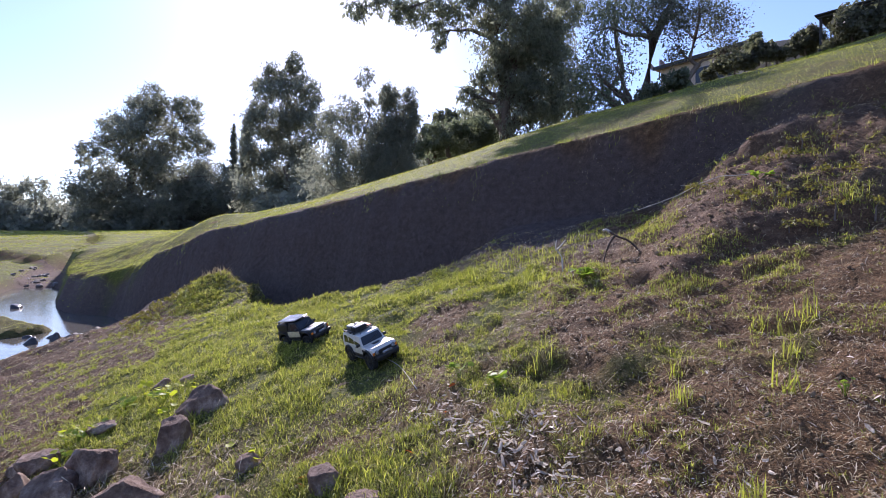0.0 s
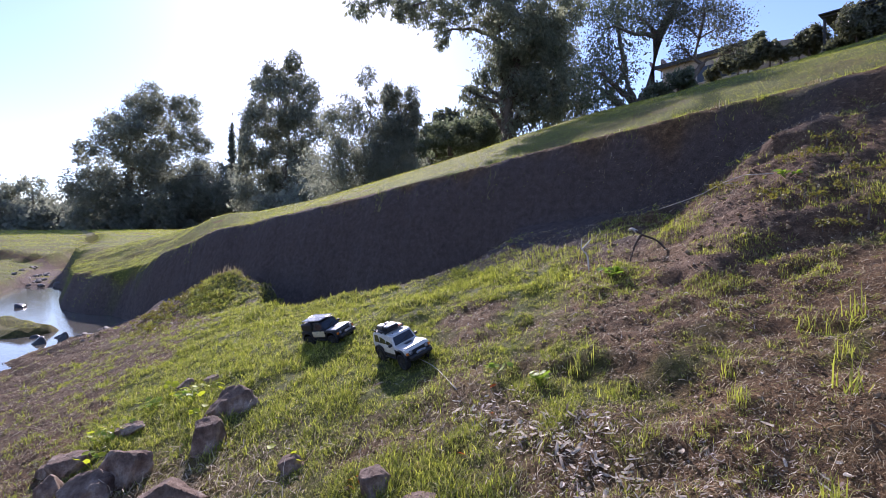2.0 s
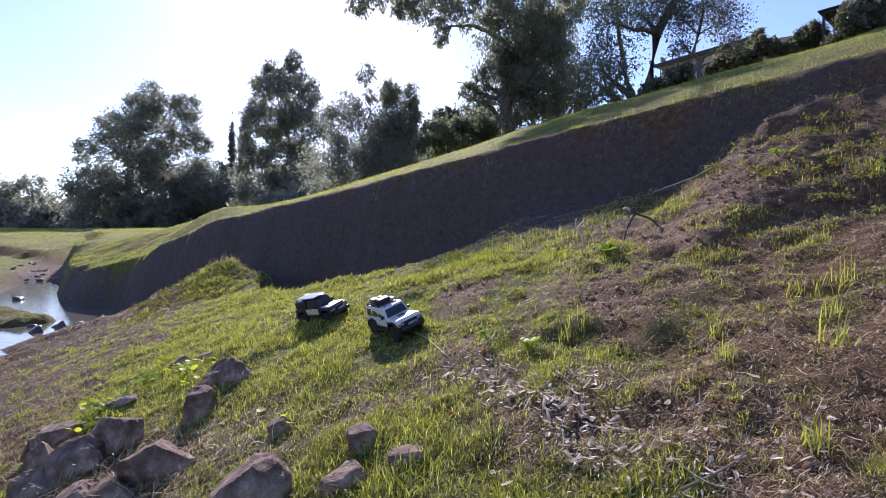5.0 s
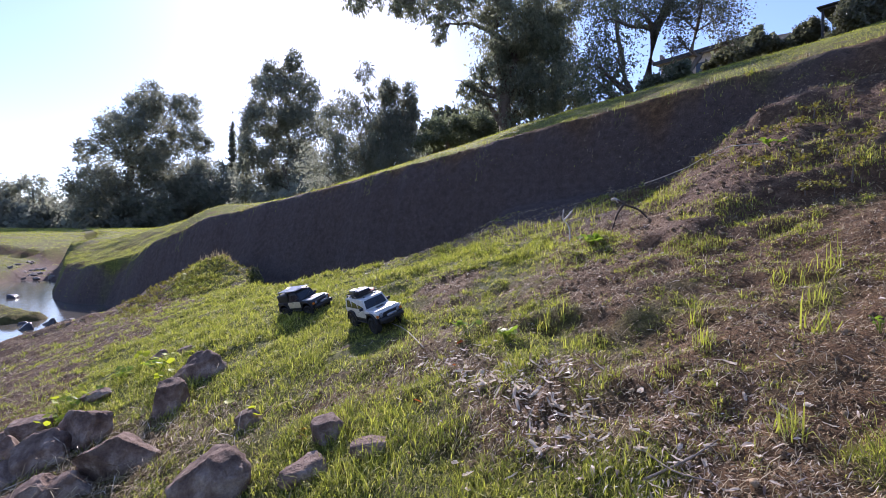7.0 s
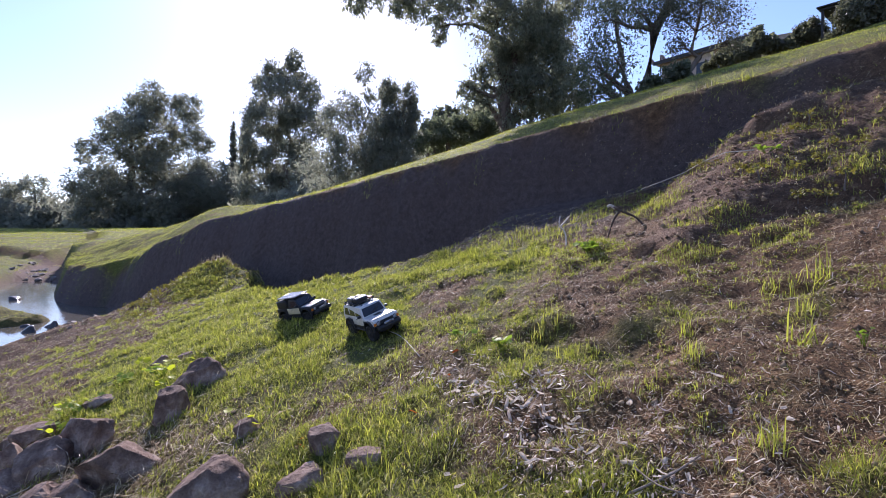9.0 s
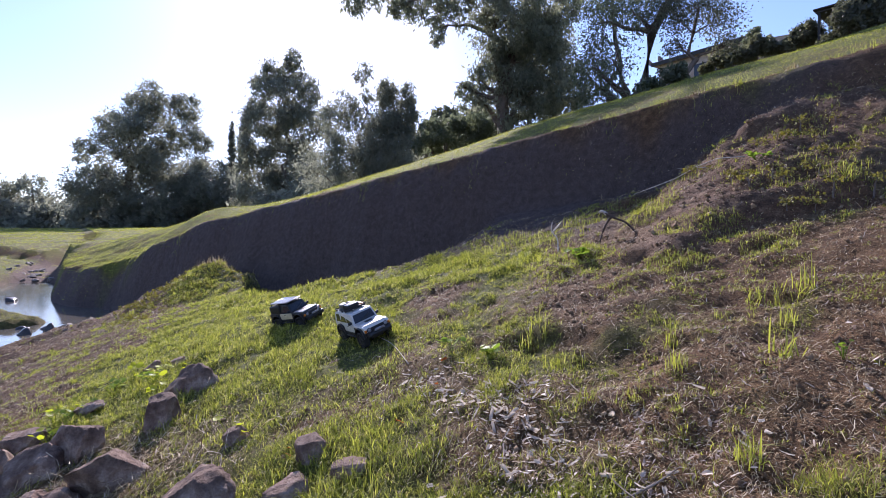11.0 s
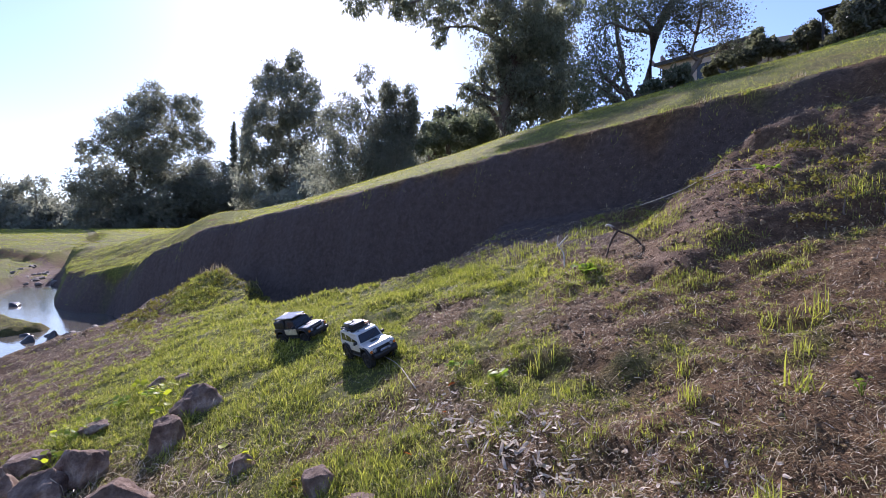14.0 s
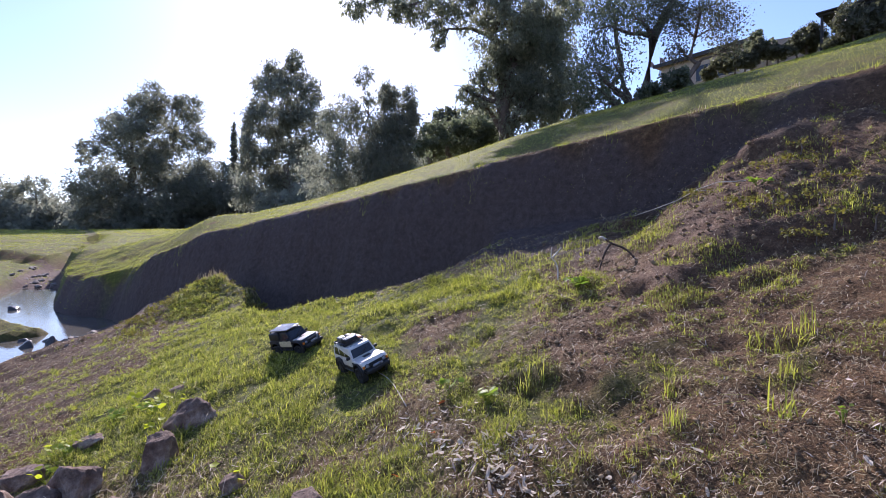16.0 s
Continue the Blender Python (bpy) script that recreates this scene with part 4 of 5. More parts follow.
def leafy_plant(spot, n, size, seed, label, tall=0.055, mat=BRIGHT_LEAF):
    rng = np.random.default_rng(seed)
    root = new("leafy_plant")
    root.location = on_ground(*spot)
    for k in range(n):
        a, r = rng.uniform(0, math.tau), size * rng.uniform(0.4, 2.2)
        tip = Vector((r * math.cos(a), r * math.sin(a), tall * rng.uniform(0.6, 1.3)))
        s = size * rng.uniform(0.65, 1.15)
        bm = bmesh.new()
        c = bm.verts.new((0, 0, -0.12 * s))
        ring = [bm.verts.new((s * (0.55 + 0.06 * math.cos(5 * t)) * math.cos(t), s * (0.55 + 0.06 * math.cos(5 * t)) * math.sin(t), 0.05 * s * math.sin(3 * t + k))) for t in (i * math.tau / 15 for i in range(15))]
        for i in range(15):
            bm.faces.new((c, ring[i], ring[(i + 1) % 15]))
        bm.transform(Matrix.Translation(tip) @ pose(0, 0, 0, *rng.normal(0, 22, 2), rng.uniform(0, 360)))
        lf = part("leaf", bm, mat, root)
        part("stalk", tube(bmesh.new(), [(0, 0, -0.01), tip * 0.5 + Vector((0, 0, 0.01)), tip], [0.0016, 0.0014, 0.001], 5), mat, lf)
    return tagged(root, label, "plant", "broad-leaved weeds")


for k, (s, n, z) in enumerate((((0.28, 2.71), 12, 0.042), ((1.04, 3.9), 12, 0.06), ((-2.08, 3.85), 12, 0.05), ((-2.39, 3.41), 6, 0.045), ((-2.38, 3.91), 7, 0.045), ((-2.39, 3.22), 4, 0.045), ((2.58, 4.26), 8, 0.06), ((-2.29, 3.54), 4, 0.04), ((1.44, 1.86), 3, 0.02), ((0.09, 2.88), 5, 0.04))):
    leafy_plant(s, n + 5, z * 0.8, 60 + k, "bright green broad-leaved weed in the grass")

for k, (s, n) in enumerate((((-2.27, 3.97), 6), ((-1.97, 3.68), 7), ((-1.91, 3.85), 5), ((-2.29, 3.73), 6), ((-2.47, 3.42), 6), ((-2.3, 3.14), 4), ((-2.43, 3.52), 4), ((-1.57, 2.46), 3), ((-0.98, 2.55), 3), ((-1.72, 3.3), 4))):
    leafy_plant(s, n, 0.044, 90 + k, "yellow-green broad-leaved weed growing between rocks", 0.09, WEED_LEAF)


def blades(rng, x, y, z, length, width, lean=0.45, turn=None):
    """Bent grass blades: arrays of vertices and triangles."""
    n = len(x)
    a = rng.uniform(0, math.tau, n) if turn is None else turn
    d = np.stack([np.cos(a), np.sin(a), np.zeros(n)], 1)
    s = np.stack([-np.sin(a), np.cos(a), np.zeros(n)], 1) * (width / 2)[:, None]
    p = np.stack([x, y, z], 1)
    k = np.abs(rng.normal(0, lean, n))[:, None]
    up = np.array((0, 0, 1.0))
    ln = length[:, None]
    k = np.minimum(k, 2.4)
    mid = p + ln * ((0.55 - 0.10 * k) * up + 0.26 * k * d)
    tip = p + ln * ((1 - 0.40 * k) * up + (0.9 * k - 0.12 * k * k) * d)
    p = p - up * 0.01
    verts = np.stack([p - s, p + s, mid - 0.8 * s, mid + 0.8 * s, tip], 1).reshape(-1, 3)
    b = np.arange(n)[:, None] * 5
    tri = np.concatenate([b + (0, 1, 3), b + (0, 3, 2), b + (2, 3, 4)], 1).reshape(-1, 3)
    return verts, tri


def tuft(spot, n, length, radius, seed, label="tuft of long yellow-green grass", mat=GRASS):
    rng = np.random.default_rng(seed)
    r, a = radius * rng.uniform(0, 1, n) ** 0.6, rng.uniform(0, math.tau, n)
    x, y = spot[0] + r * np.cos(a), spot[1] + r * np.sin(a)
    v, f = blades(rng, x, y, height(x, y), 0.85 * length * rng.uniform(0.3, 1.2, n), length * 0.026 * rng.uniform(0.6, 1.3, n) + 0.001, 1.1)
    v = v - np.array(on_ground(*spot))
    root = new("grass_tuft")
    root.location = on_ground(*spot)
    if n <= 50:  # few long blades, each its own
        for k in range(n):
            mesh_from("blade", v[5 * k:5 * k + 5], f[:3], mat, root)
    else:
        tagged(mesh_from("blade_clump", v, f, mat, root), kind="stuff")
    return tagged(root, label, "grass tuft", "grass tufts on the slope")


LONG_TUFTS = (((1.4, 3.23), 800, 0.042, 0.14), ((1.58, 3.23), 420, 0.04, 0.11), ((1.98, 3.13), 700, 0.045, 0.16), ((1.76, 2.54), 30, 0.17, 0.09),
    ((1.61, 2.55), 40, 0.12, 0.10), ((1.33, 1.99), 26, 0.2, 0.06), ((1.52, 2.26), 40, 0.10, 0.05), ((1.77, 4.35), 700, 0.06, 0.2),
    ((1.74, 3.72), 600, 0.042, 0.2), ((1.92, 3.57), 500, 0.042, 0.16), ((0.33, 4.98), 200, 0.10, 0.25), ((0.72, 5.34), 160, 0.11, 0.22))
SLOPE_TUFTS = (((1.31, 5.18), 110, 0.10, 0.14), ((0.58, 2.01), 60, 0.07, 0.06), ((0.73, 1.95), 50, 0.07, 0.06), ((0.91, 1.53), 45, 0.12, 0.05),
    ((0.96, 2.09), 30, 0.10, 0.04), ((0.98, 2.11), 30, 0.09, 0.04), ((0.59, 2.44), 160, 0.07, 0.10), ((0.51, 2.76), 60, 0.13, 0.07),
    ((1.04, 2.33), 40, 0.11, 0.05), ((-2.59, 7.61), 160, 0.13, 0.3), ((-0.29, 1.83), 160, 0.09, 0.12), ((-0.21, 3.03), 70, 0.07, 0.09))
LOAM_TUFTS = (((0.74, 3.66), 110, 0.08, 0.2), ((2.79, 3.6), 60, 0.12, 0.1), ((2.42, 3.94), 120, 0.06, 0.22), ((2.66, 3.93), 140, 0.06, 0.25),
    ((2.38, 4.23), 80, 0.06, 0.16), ((3.05, 4.54), 100, 0.07, 0.25), ((3.37, 4.65), 80, 0.08, 0.25), ((2.37, 4.81), 160, 0.07, 0.25),
    ((2.85, 3.66), 90, 0.09, 0.2), ((3.22, 4.22), 60, 0.08, 0.2), ((1.76, 4.46), 120, 0.08, 0.2), ((2.78, 3.48), 60, 0.1, 0.15))
BANK_FOOT_TUFTS = (((2.45, 3.84), 60, 0.07, 0.3), ((2.75, 3.9), 50, 0.07, 0.3), ((1.8, 5.3), 170, 0.08, 0.2), ((1.79, 4.7), 170, 0.08, 0.22),
    ((1.91, 4.54), 120, 0.07, 0.2), ((1.45, 5.05), 150, 0.09, 0.18), ((1.05, 4.75), 170, 0.10, 0.2), ((0.89, 5.07), 170, 0.10, 0.22),
    ((0.63, 4.93), 170, 0.11, 0.22), ((1.17, 4.14), 120, 0.08, 0.15), ((0.31, 4.89), 150, 0.10, 0.22), ((0.13, 4.92), 120, 0.11, 0.2))
for k, (s, n, ln, rad) in enumerate(LONG_TUFTS + SLOPE_TUFTS + LOAM_TUFTS + BANK_FOOT_TUFTS):
    tuft(s, n, ln, rad, 100 + k)

rim_rng = np.random.default_rng(55)
for k in range(44):  # ragged tufts hanging over the lip of the bank
    u, v = 4.2 - 14.0 * (k + rim_rng.uniform(0, 1)) / 44, rim_rng.normal(0.08, 0.09)
    spot = EDGE + u * ALONG + v * BACK
    tuft((float(spot[0]), float(spot[1])), 70, rim_rng.uniform(0.06, 0.12), rim_rng.uniform(0.08, 0.2), 700 + k, "ragged grass tuft hanging over the bank's lip", GRASS if k % 3 else STRAW)

HERB = leaf_material("herb_leaf", (0.11, 0.10, 0.03), (0.27, 0.26, 0.075), 0.4, 0.5, (1.1, 1.05, 0.5))
for k, (s, rad) in enumerate((((2.45, 3.96), 0.2), ((2.67, 3.95), 0.24), ((2.41, 4.21), 0.13), ((3.34, 4.68), 0.22), ((3.05, 4.54), 0.2), ((2.41, 4.79), 0.16), ((2.77, 3.53), 0.2), ((2.9, 4.61), 0.16), ((3.08, 4.09), 0.18), ((2.45, 3.57), 0.15))):
    bush("low_herb", on_ground(*s), [(0, 0, 0.0, rad, 0.03), (rad * 0.7, 0.08, 0.01, rad * 0.5, 0.035), (-rad * 0.8, -0.06, 0.0, rad * 0.4, 0.03), (0.2 * rad, -0.9 * rad, 0, rad * 0.4, 0.03)], 300 + k, 0.014, 420, HERB, "low sprawling yellow-green herb on loose soil", "plant", "herbs on the loose soil")

# weeds on the hummock by the creek and along the lip of the hollow
for k, (s, rad) in enumerate((((-3.75, 8.45), 0.35), ((-3.45, 8.35), 0.3), ((-4.1, 8.4), 0.35), ((-4.5, 8.5), 0.35), ((-4.3, 8.0), 0.35), ((-3.9, 7.8), 0.35), ((-4.7, 8.2), 0.3), ((-3.5, 7.6), 0.3), ((-2.6, 7.75), 0.25), ((-2.9, 8.0), 0.25), ((-4.0, 7.1), 0.35), ((-4.4, 7.5), 0.3))):
    clumps = [(rad * dx, rad * dy, float(height(s[0] + rad * dx, s[1] + rad * dy) - height(*s)) - 0.01, 0.15, 0.03) for dx, dy in ((0, 0), (0.8, 0.2), (-0.8, -0.1), (0.2, 0.8), (0.1, -0.8), (0.6, -0.6), (-0.6, 0.6))]
    bush("low_weed", on_ground(*s), clumps, 330 + k, 0.018, 1100, HERB, "olive-brown scrubby weed on the bank by the creek", "plant", "weeds by the creek")
for k, s in enumerate(((-3.7, 8.6), (-3.5, 8.55), (-3.85, 8.65), (-3.3, 8.4), (-2.75, 7.9), (-2.45, 7.6))):
    tuft(s, 46, 0.2 if k < 4 else 0.15, 0.16, 160 + k, "thin dry seeding grass on the hummock", STRAW)

DRY_LEAF = leaf_material("orange_leaf", (0.50, 0.13, 0.03), (0.62, 0.20, 0.05), 0.35, 0.6, (1, 0.7, 0.4))


def fallen_leaf(spot, size, turn, mat, label):
    bm = bmesh.new()
    prof = ((0, 0.0), (0.2, 0.26), (0.45, 0.34), (0.75, 0.22), (1.0, 0.0))
    left = [bm.verts.new((size * (a - 0.5), size * b * 0.7, size * 0.25 * b)) for a, b in prof[1:-1]]
    right = [bm.verts.new((size * (a - 0.5), -size * b * 0.7, size * 0.32 * b)) for a, b in prof[1:-1]]
    mid = [bm.verts.new((size * (a - 0.5), 0, 0.04 * size * math.sin(6 * a))) for a, b in prof]
    for side in (left, right):
        bm.faces.new((mid[0], side[0], mid[1]))
        for i in range(2):
            bm.faces.new((mid[i + 1], side[i], side[i + 1], mid[i + 2]))
        bm.faces.new((mid[3], side[2], mid[4]))
    ob = part("fallen_leaf", bm, mat)
    ob.matrix_world = Matrix.Translation(on_ground(*spot, 0.02)) @ pose(0, 0, 0, -20, 15, turn)
    return tagged(ob, label, "leaf", "fallen leaves")


for k, s in enumerate(((-0.14, 2.2), (0.01, 2.45), (-0.58, 2.26), (0.05, 2.75), (-0.565, 2.21), (-0.6, 2.2), (-0.61, 2.25))):
    fallen_leaf(s, 0.042, 70 * k, DRY_LEAF, "curled orange dead leaf lying in the grass")
PALE_LEAF = leaf_material("pale_leaf", (0.52, 0.44, 0.36), (0.66, 0.58, 0.50), 0.2, 0.5, (1, 0.95, 0.9))
for k, s in enumerate(((-0.49, 3.11), (0.73, 1.68), (0.39, 1.69), (0.9, 1.48), (1.25, 3.16), (0.2, 1.85), (0.04, 2.38), (-0.74, 2.55), (1.43, 2.89), (0.35, 2.24), (0.18, 2.6), (0.78, 1.5), (0.62, 1.68), (1.11, 2.19), (1.23, 1.73), (0.3, 2.33), (0.57, 2), (1.67, 3.46), (-1.31, 2.26))):
    fallen_leaf(s, 0.022 + 0.007 * (k % 3), 47 * k, PALE_LEAF, "pale dry leaf lying on the ground")


SCRAP = leaf_material("bark_scrap", (0.70, 0.64, 0.56), (0.88, 0.84, 0.77), 0.3, 0.6, (1, 0.97, 0.93))


def bark_scrap(spot, length, width, curl, turn, rng):
    """A curled strip of shed bark."""
    bm = bmesh.new()
    rows = []
    for i in range(7):
        t = i / 6 - 0.5
        w = width * (1 - 1.6 * t * t) * rng.uniform(0.8, 1.1)
        row = []
        for j in range(4):
            a = (j / 3 - 0.5) * curl
            row.append(bm.verts.new((length * t, w * math.sin(a) / max(curl, 0.2) * 1.1, w * (1 - math.cos(a)) + 0.25 * length * t * t + rng.normal(0, 0.0012))))
        rows.append(row)
    for p, q in zip(rows, rows[1:]):
        for j in range(3):
            bm.faces.new((p[j], q[j], q[j + 1], p[j + 1]))
    bmesh.ops.solidify(bm, geom=bm.faces[:], thickness=0.0012)
    ob = part("bark_scrap", bm, SCRAP)
    ob.matrix_world = Matrix.Translation(on_ground(*spot, 0.016)) @ pose(0, 0, 0, rng.normal(10, 18), rng.normal(-14, 16), turn)
    return tagged(ob, "pale curled scrap of shed gum bark", "bark", "bark scraps in the litter")


scrap_rng = np.random.default_rng(77)
for k in range(190):
    along = scrap_rng.uniform(0, 1)
    cx, cy, sx, sy = ((0.42 * along, 2.62 - 0.85 * along, 0.09, 0.09), (0.42 * along, 2.62 - 0.85 * along, 0.14, 0.14), (0.42 * along, 2.62 - 0.85 * along, 0.07, 0.07), (0.6, 1.6, 0.35, 0.2))[k % 4]
    bark_scrap((scrap_rng.normal(cx, sx), scrap_rng.normal(cy, sy)), scrap_rng.uniform(0.02, 0.06), scrap_rng.uniform(0.006, 0.02), scrap_rng.uniform(0.6, 2.4), scrap_rng.uniform(0, 360), scrap_rng)

# ---- model trucks ----
def flat(name, rgb, rough, metal=0.0, coat=0.0):
    lo = tuple(c * 0.85 for c in rgb)
    return material(name, [(0.3, lo), (0.7, rgb)], 30, rough, metal, relief=0.05, dist=0.0005, coat=coat)


WHITE_SHELL = flat("white_shell", (0.66, 0.64, 0.59), 0.4, coat=0.3)
CREAM_SHELL = flat("cream_shell", (0.62, 0.55, 0.38), 0.35, coat=0.3)
BLACK_PLASTIC = flat("black_plastic", (0.025, 0.025, 0.027), 0.5)
TINTED = flat("tinted_window", (0.02, 0.024, 0.03), 0.06, coat=0.5)
RUBBER = flat("tyre_rubber", (0.022, 0.021, 0.02), 0.85)
STEEL = flat("grey_metal", (0.38, 0.38, 0.39), 0.35, 0.9)
AMBER = flat("amber_lens", (0.75, 0.22, 0.03), 0.2)
LENS = flat("clear_lens", (0.30, 0.31, 0.33), 0.12)
ORANGE = flat("orange_plastic", (0.70, 0.20, 0.05), 0.45)
SILVER_MESH = flat("silver_panel", (0.55, 0.57, 0.60), 0.3, 0.6)


def prism(profile, half, upper=None, z_split=1e9, bevel=0.004):
    """A side outline (x, z) drawn out across y; above z_split it leans in to half width upper."""
    bm = bmesh.new()
    rows = []
    for s in (-1, 1):
        row = []
        for x, z in profile:
            hw = half if z <= z_split else upper
            row.append(bm.verts.new((x, s * hw, z)))
        rows.append(row)
    bm.faces.new(rows[0])
    bm.faces.new(rows[1][::-1])
    n = len(profile)
    for i in range(n):
        bm.faces.new((rows[0][(i + 1) % n], rows[0][i], rows[1][i], rows[1][(i + 1) % n]))
    bmesh.ops.recalc_face_normals(bm, faces=bm.faces)
    if bevel:
        bmesh.ops.bevel(bm, geom=bm.edges[:], offset=bevel, segments=2, affect="EDGES", profile=0.6, clamp_overlap=True)
    return bm


def slab(pts, thick):
    """A thin panel from its corner points."""
    bm = bmesh.new()
    pts = [Vector(p) for p in pts]
    n = (pts[1] - pts[0]).cross(pts[2] - pts[0]).normalized() * thick
    a, b = [bm.verts.new(p) for p in pts], [bm.verts.new(p + n) for p in pts]
    bm.faces.new(a[::-1])
    bm.faces.new(b)
    for i in range(len(pts)):
        j = (i + 1) % len(pts)
        bm.faces.new((a[i], a[j], b[j], b[i]))
    bmesh.ops.recalc_face_normals(bm, faces=bm.faces)
    return bm


def disc(bm, at_point, r, depth, axis="Y", sides=24):
    m = Matrix.Translation(at_point) @ (pose(0, 0, 0, 90) if axis == "Y" else pose(0, 0, 0, 0, 90) if axis == "X" else Matrix())
    bmesh.ops.create_cone(bm, cap_ends=True, segments=sides, radius1=r, radius2=r, depth=depth, matrix=m)
    return bm


def tyre(bm, c, r, w):
    """A knobbly tyre round an axle along y."""
    n = 32
    prof = ((0.62, 0.40), (0.86, 0.50), (0.96, 0.42), (1.0, 0.25), (1.0, -0.25), (0.96, -0.42), (0.86, -0.50), (0.62, -0.40))
    rings = []
    for k in range(n):
        a = k * math.tau / n
        lug = 1.0 if k % 2 else 0.93
        rings.append([bm.verts.new(Vector(c) + Vector((r * q * (lug if q > 0.9 else 1) * math.cos(a), w * s, r * q * (lug if q > 0.9 else 1) * math.sin(a)))) for q, s in prof])
    for k in range(n):
        s, t = rings[k], rings[(k + 1) % n]
        for i in range(len(prof)):
            j = (i + 1) % len(prof)
            bm.faces.new((s[i], t[i], t[j], s[j]))
    bmesh.ops.recalc_face_normals(bm, faces=bm.faces)
    return bm


def wheel_arch(cx, r, z):
    return [(cx + r * math.cos(a), z + r * math.sin(a)) for a in (math.pi * (1 - k / 8) for k in range(9))]


def model_truck(name, spot, heading, label, shell, lower, boxy):
    """A tenth-scale model off-roader: nose along +x."""
    root = new(name)
    r, zc, track = 0.060, 0.060, 0.090
    low, belt, roof_z = 0.085, 0.158, 0.232
    under = [(-0.225, low + 0.012)] + [(x, max(z, low)) for x, z in wheel_arch(-0.145, 0.064, 0.075)] + [(x, max(z, low)) for x, z in wheel_arch(0.145, 0.064, 0.075)] + [(0.222, low + 0.012)]
    tail = -0.222 if boxy else -0.215
    if boxy:
        outline = under + [(0.226, 0.145), (0.205, 0.156), (0.075, belt), (0.045, roof_z - 0.006), (0.03, roof_z), (-0.205, roof_z), (tail, roof_z - 0.012), (-0.228, belt)]
    else:
        outline = under + [(0.226, 0.142), (0.20, 0.154), (0.07, belt), (0.03, roof_z - 0.006), (0.015, roof_z), (-0.06, roof_z), (-0.085, belt + 0.004), (-0.228, belt)]
    part("body", prism(outline, 0.098, 0.084, belt + 0.001, 0.005), shell, root)
    part("cladding", prism(under + [(0.2275, 0.116), (-0.2275, 0.116)], 0.1, bevel=0.002), BLACK_PLASTIC, root)
    for s in (-1, 1):
        part("door_panel", box(bmesh.new(), (-0.085, min(0.097 * s, 0.1015 * s), 0.104), (0.068, max(0.097 * s, 0.1015 * s), 0.156), 0.002), lower, root)
    part("chassis", box(bmesh.new(), (-0.2, -0.045, 0.05), (0.2, 0.045, 0.088), 0.006), BLACK_PLASTIC, root)
    # glass
    part("windscreen", slab([(0.0722, -0.083, belt + 0.006), (0.0722, 0.083, belt + 0.006), (0.0475, 0.073, roof_z - 0.014), (0.0475, -0.073, roof_z - 0.014)], 0.0035) if boxy else
         slab([(0.0672, -0.083, belt + 0.006), (0.0672, 0.083, belt + 0.006), (0.0335, 0.073, roof_z - 0.014), (0.0335, -0.073, roof_z - 0.014)], 0.0035), TINTED, root, smooth=False)
    part("wiper", slab([(0.072, -0.03, belt + 0.012), (0.072, 0.0, belt + 0.012), (0.064, 0.05, belt + 0.04), (0.064, 0.048, belt + 0.043)], 0.006), BLACK_PLASTIC, root, smooth=False)
    for s in (-1, 1):
        spans = ((-0.035, 0.045),) if not boxy else ((-0.035, 0.04), (-0.125, -0.05), (-0.2, -0.14))
        for a, b in spans:
            # the cabin's sides lean inwards from the belt line to the roof
            corners = [(x, s * (0.0982 - 0.206 * (z - belt)), z) for x, z in ((a, belt + 0.008), (b + 0.012, belt + 0.008), (b - 0.006, roof_z - 0.016), (a, roof_z - 0.016))]
            part("side_window", slab(corners[::s], 0.0025), TINTED, root, smooth=False)
        part("mirror", box(bmesh.new(), (0.045, min(0.1 * s, 0.125 * s), belt + 0.006), (0.06, max(0.1 * s, 0.125 * s), belt + 0.026), 0.004), BLACK_PLASTIC, root)
        part("side_step", box(bmesh.new(), (-0.075, min(0.088 * s, 0.108 * s), 0.07), (0.075, max(0.088 * s, 0.108 * s), 0.08), 0.003), BLACK_PLASTIC, root)
        part("door_handle", box(bmesh.new(), (-0.03, min(0.098 * s, 0.102 * s), 0.142), (-0.008, max(0.098 * s, 0.102 * s), 0.147), 0.001), BLACK_PLASTIC, root)
        for cx in (-0.145, 0.145):
            flare = prism(wheel_arch(cx, 0.072, 0.078) + wheel_arch(cx, 0.063, 0.078)[::-1], 0.009, bevel=0.002)
            part("wheel_arch", flare, BLACK_PLASTIC, root).location = (0, 0.102 * s, 0)
            wheel = part("wheel", disc(bmesh.new(), (cx, track * s, zc), 0.012, 0.05), BLACK_PLASTIC, root)
            part("tyre", tyre(bmesh.new(), (cx, track * s, zc), r, 0.046), RUBBER, wheel)
            bm = disc(bmesh.new(), (cx, (track + 0.010) * s, zc), 0.034, 0.02)
            for k in range(6):
                a = k * math.tau / 6
                disc(bm, (cx + 0.024 * math.cos(a), (track + 0.02) * s, zc + 0.024 * math.sin(a)), 0.003, 0.006, sides=8)
            part("rim", bm, BLACK_PLASTIC, wheel, smooth=False)
        lamp = part("headlight", disc(bmesh.new(), (0.227, 0.066 * s, 0.128), 0.013, 0.008, "X"), LENS, root)
        part("bezel", disc(bmesh.new(), (0.2255, 0.066 * s, 0.128), 0.016, 0.006, "X"), BLACK_PLASTIC, lamp)
        part("indicator", box(bmesh.new(), (0.217, min(0.084 * s, 0.0995 * s), 0.118), (0.2295, max(0.084 * s, 0.0995 * s), 0.137), 0.002), AMBER, root)
        part("tail_light", box(bmesh.new(), (-0.231, min(0.075 * s, 0.095 * s), 0.115), (-0.226, max(0.075 * s, 0.095 * s), 0.145), 0.001), flat("red_lens", (0.5, 0.02, 0.02), 0.2), root)
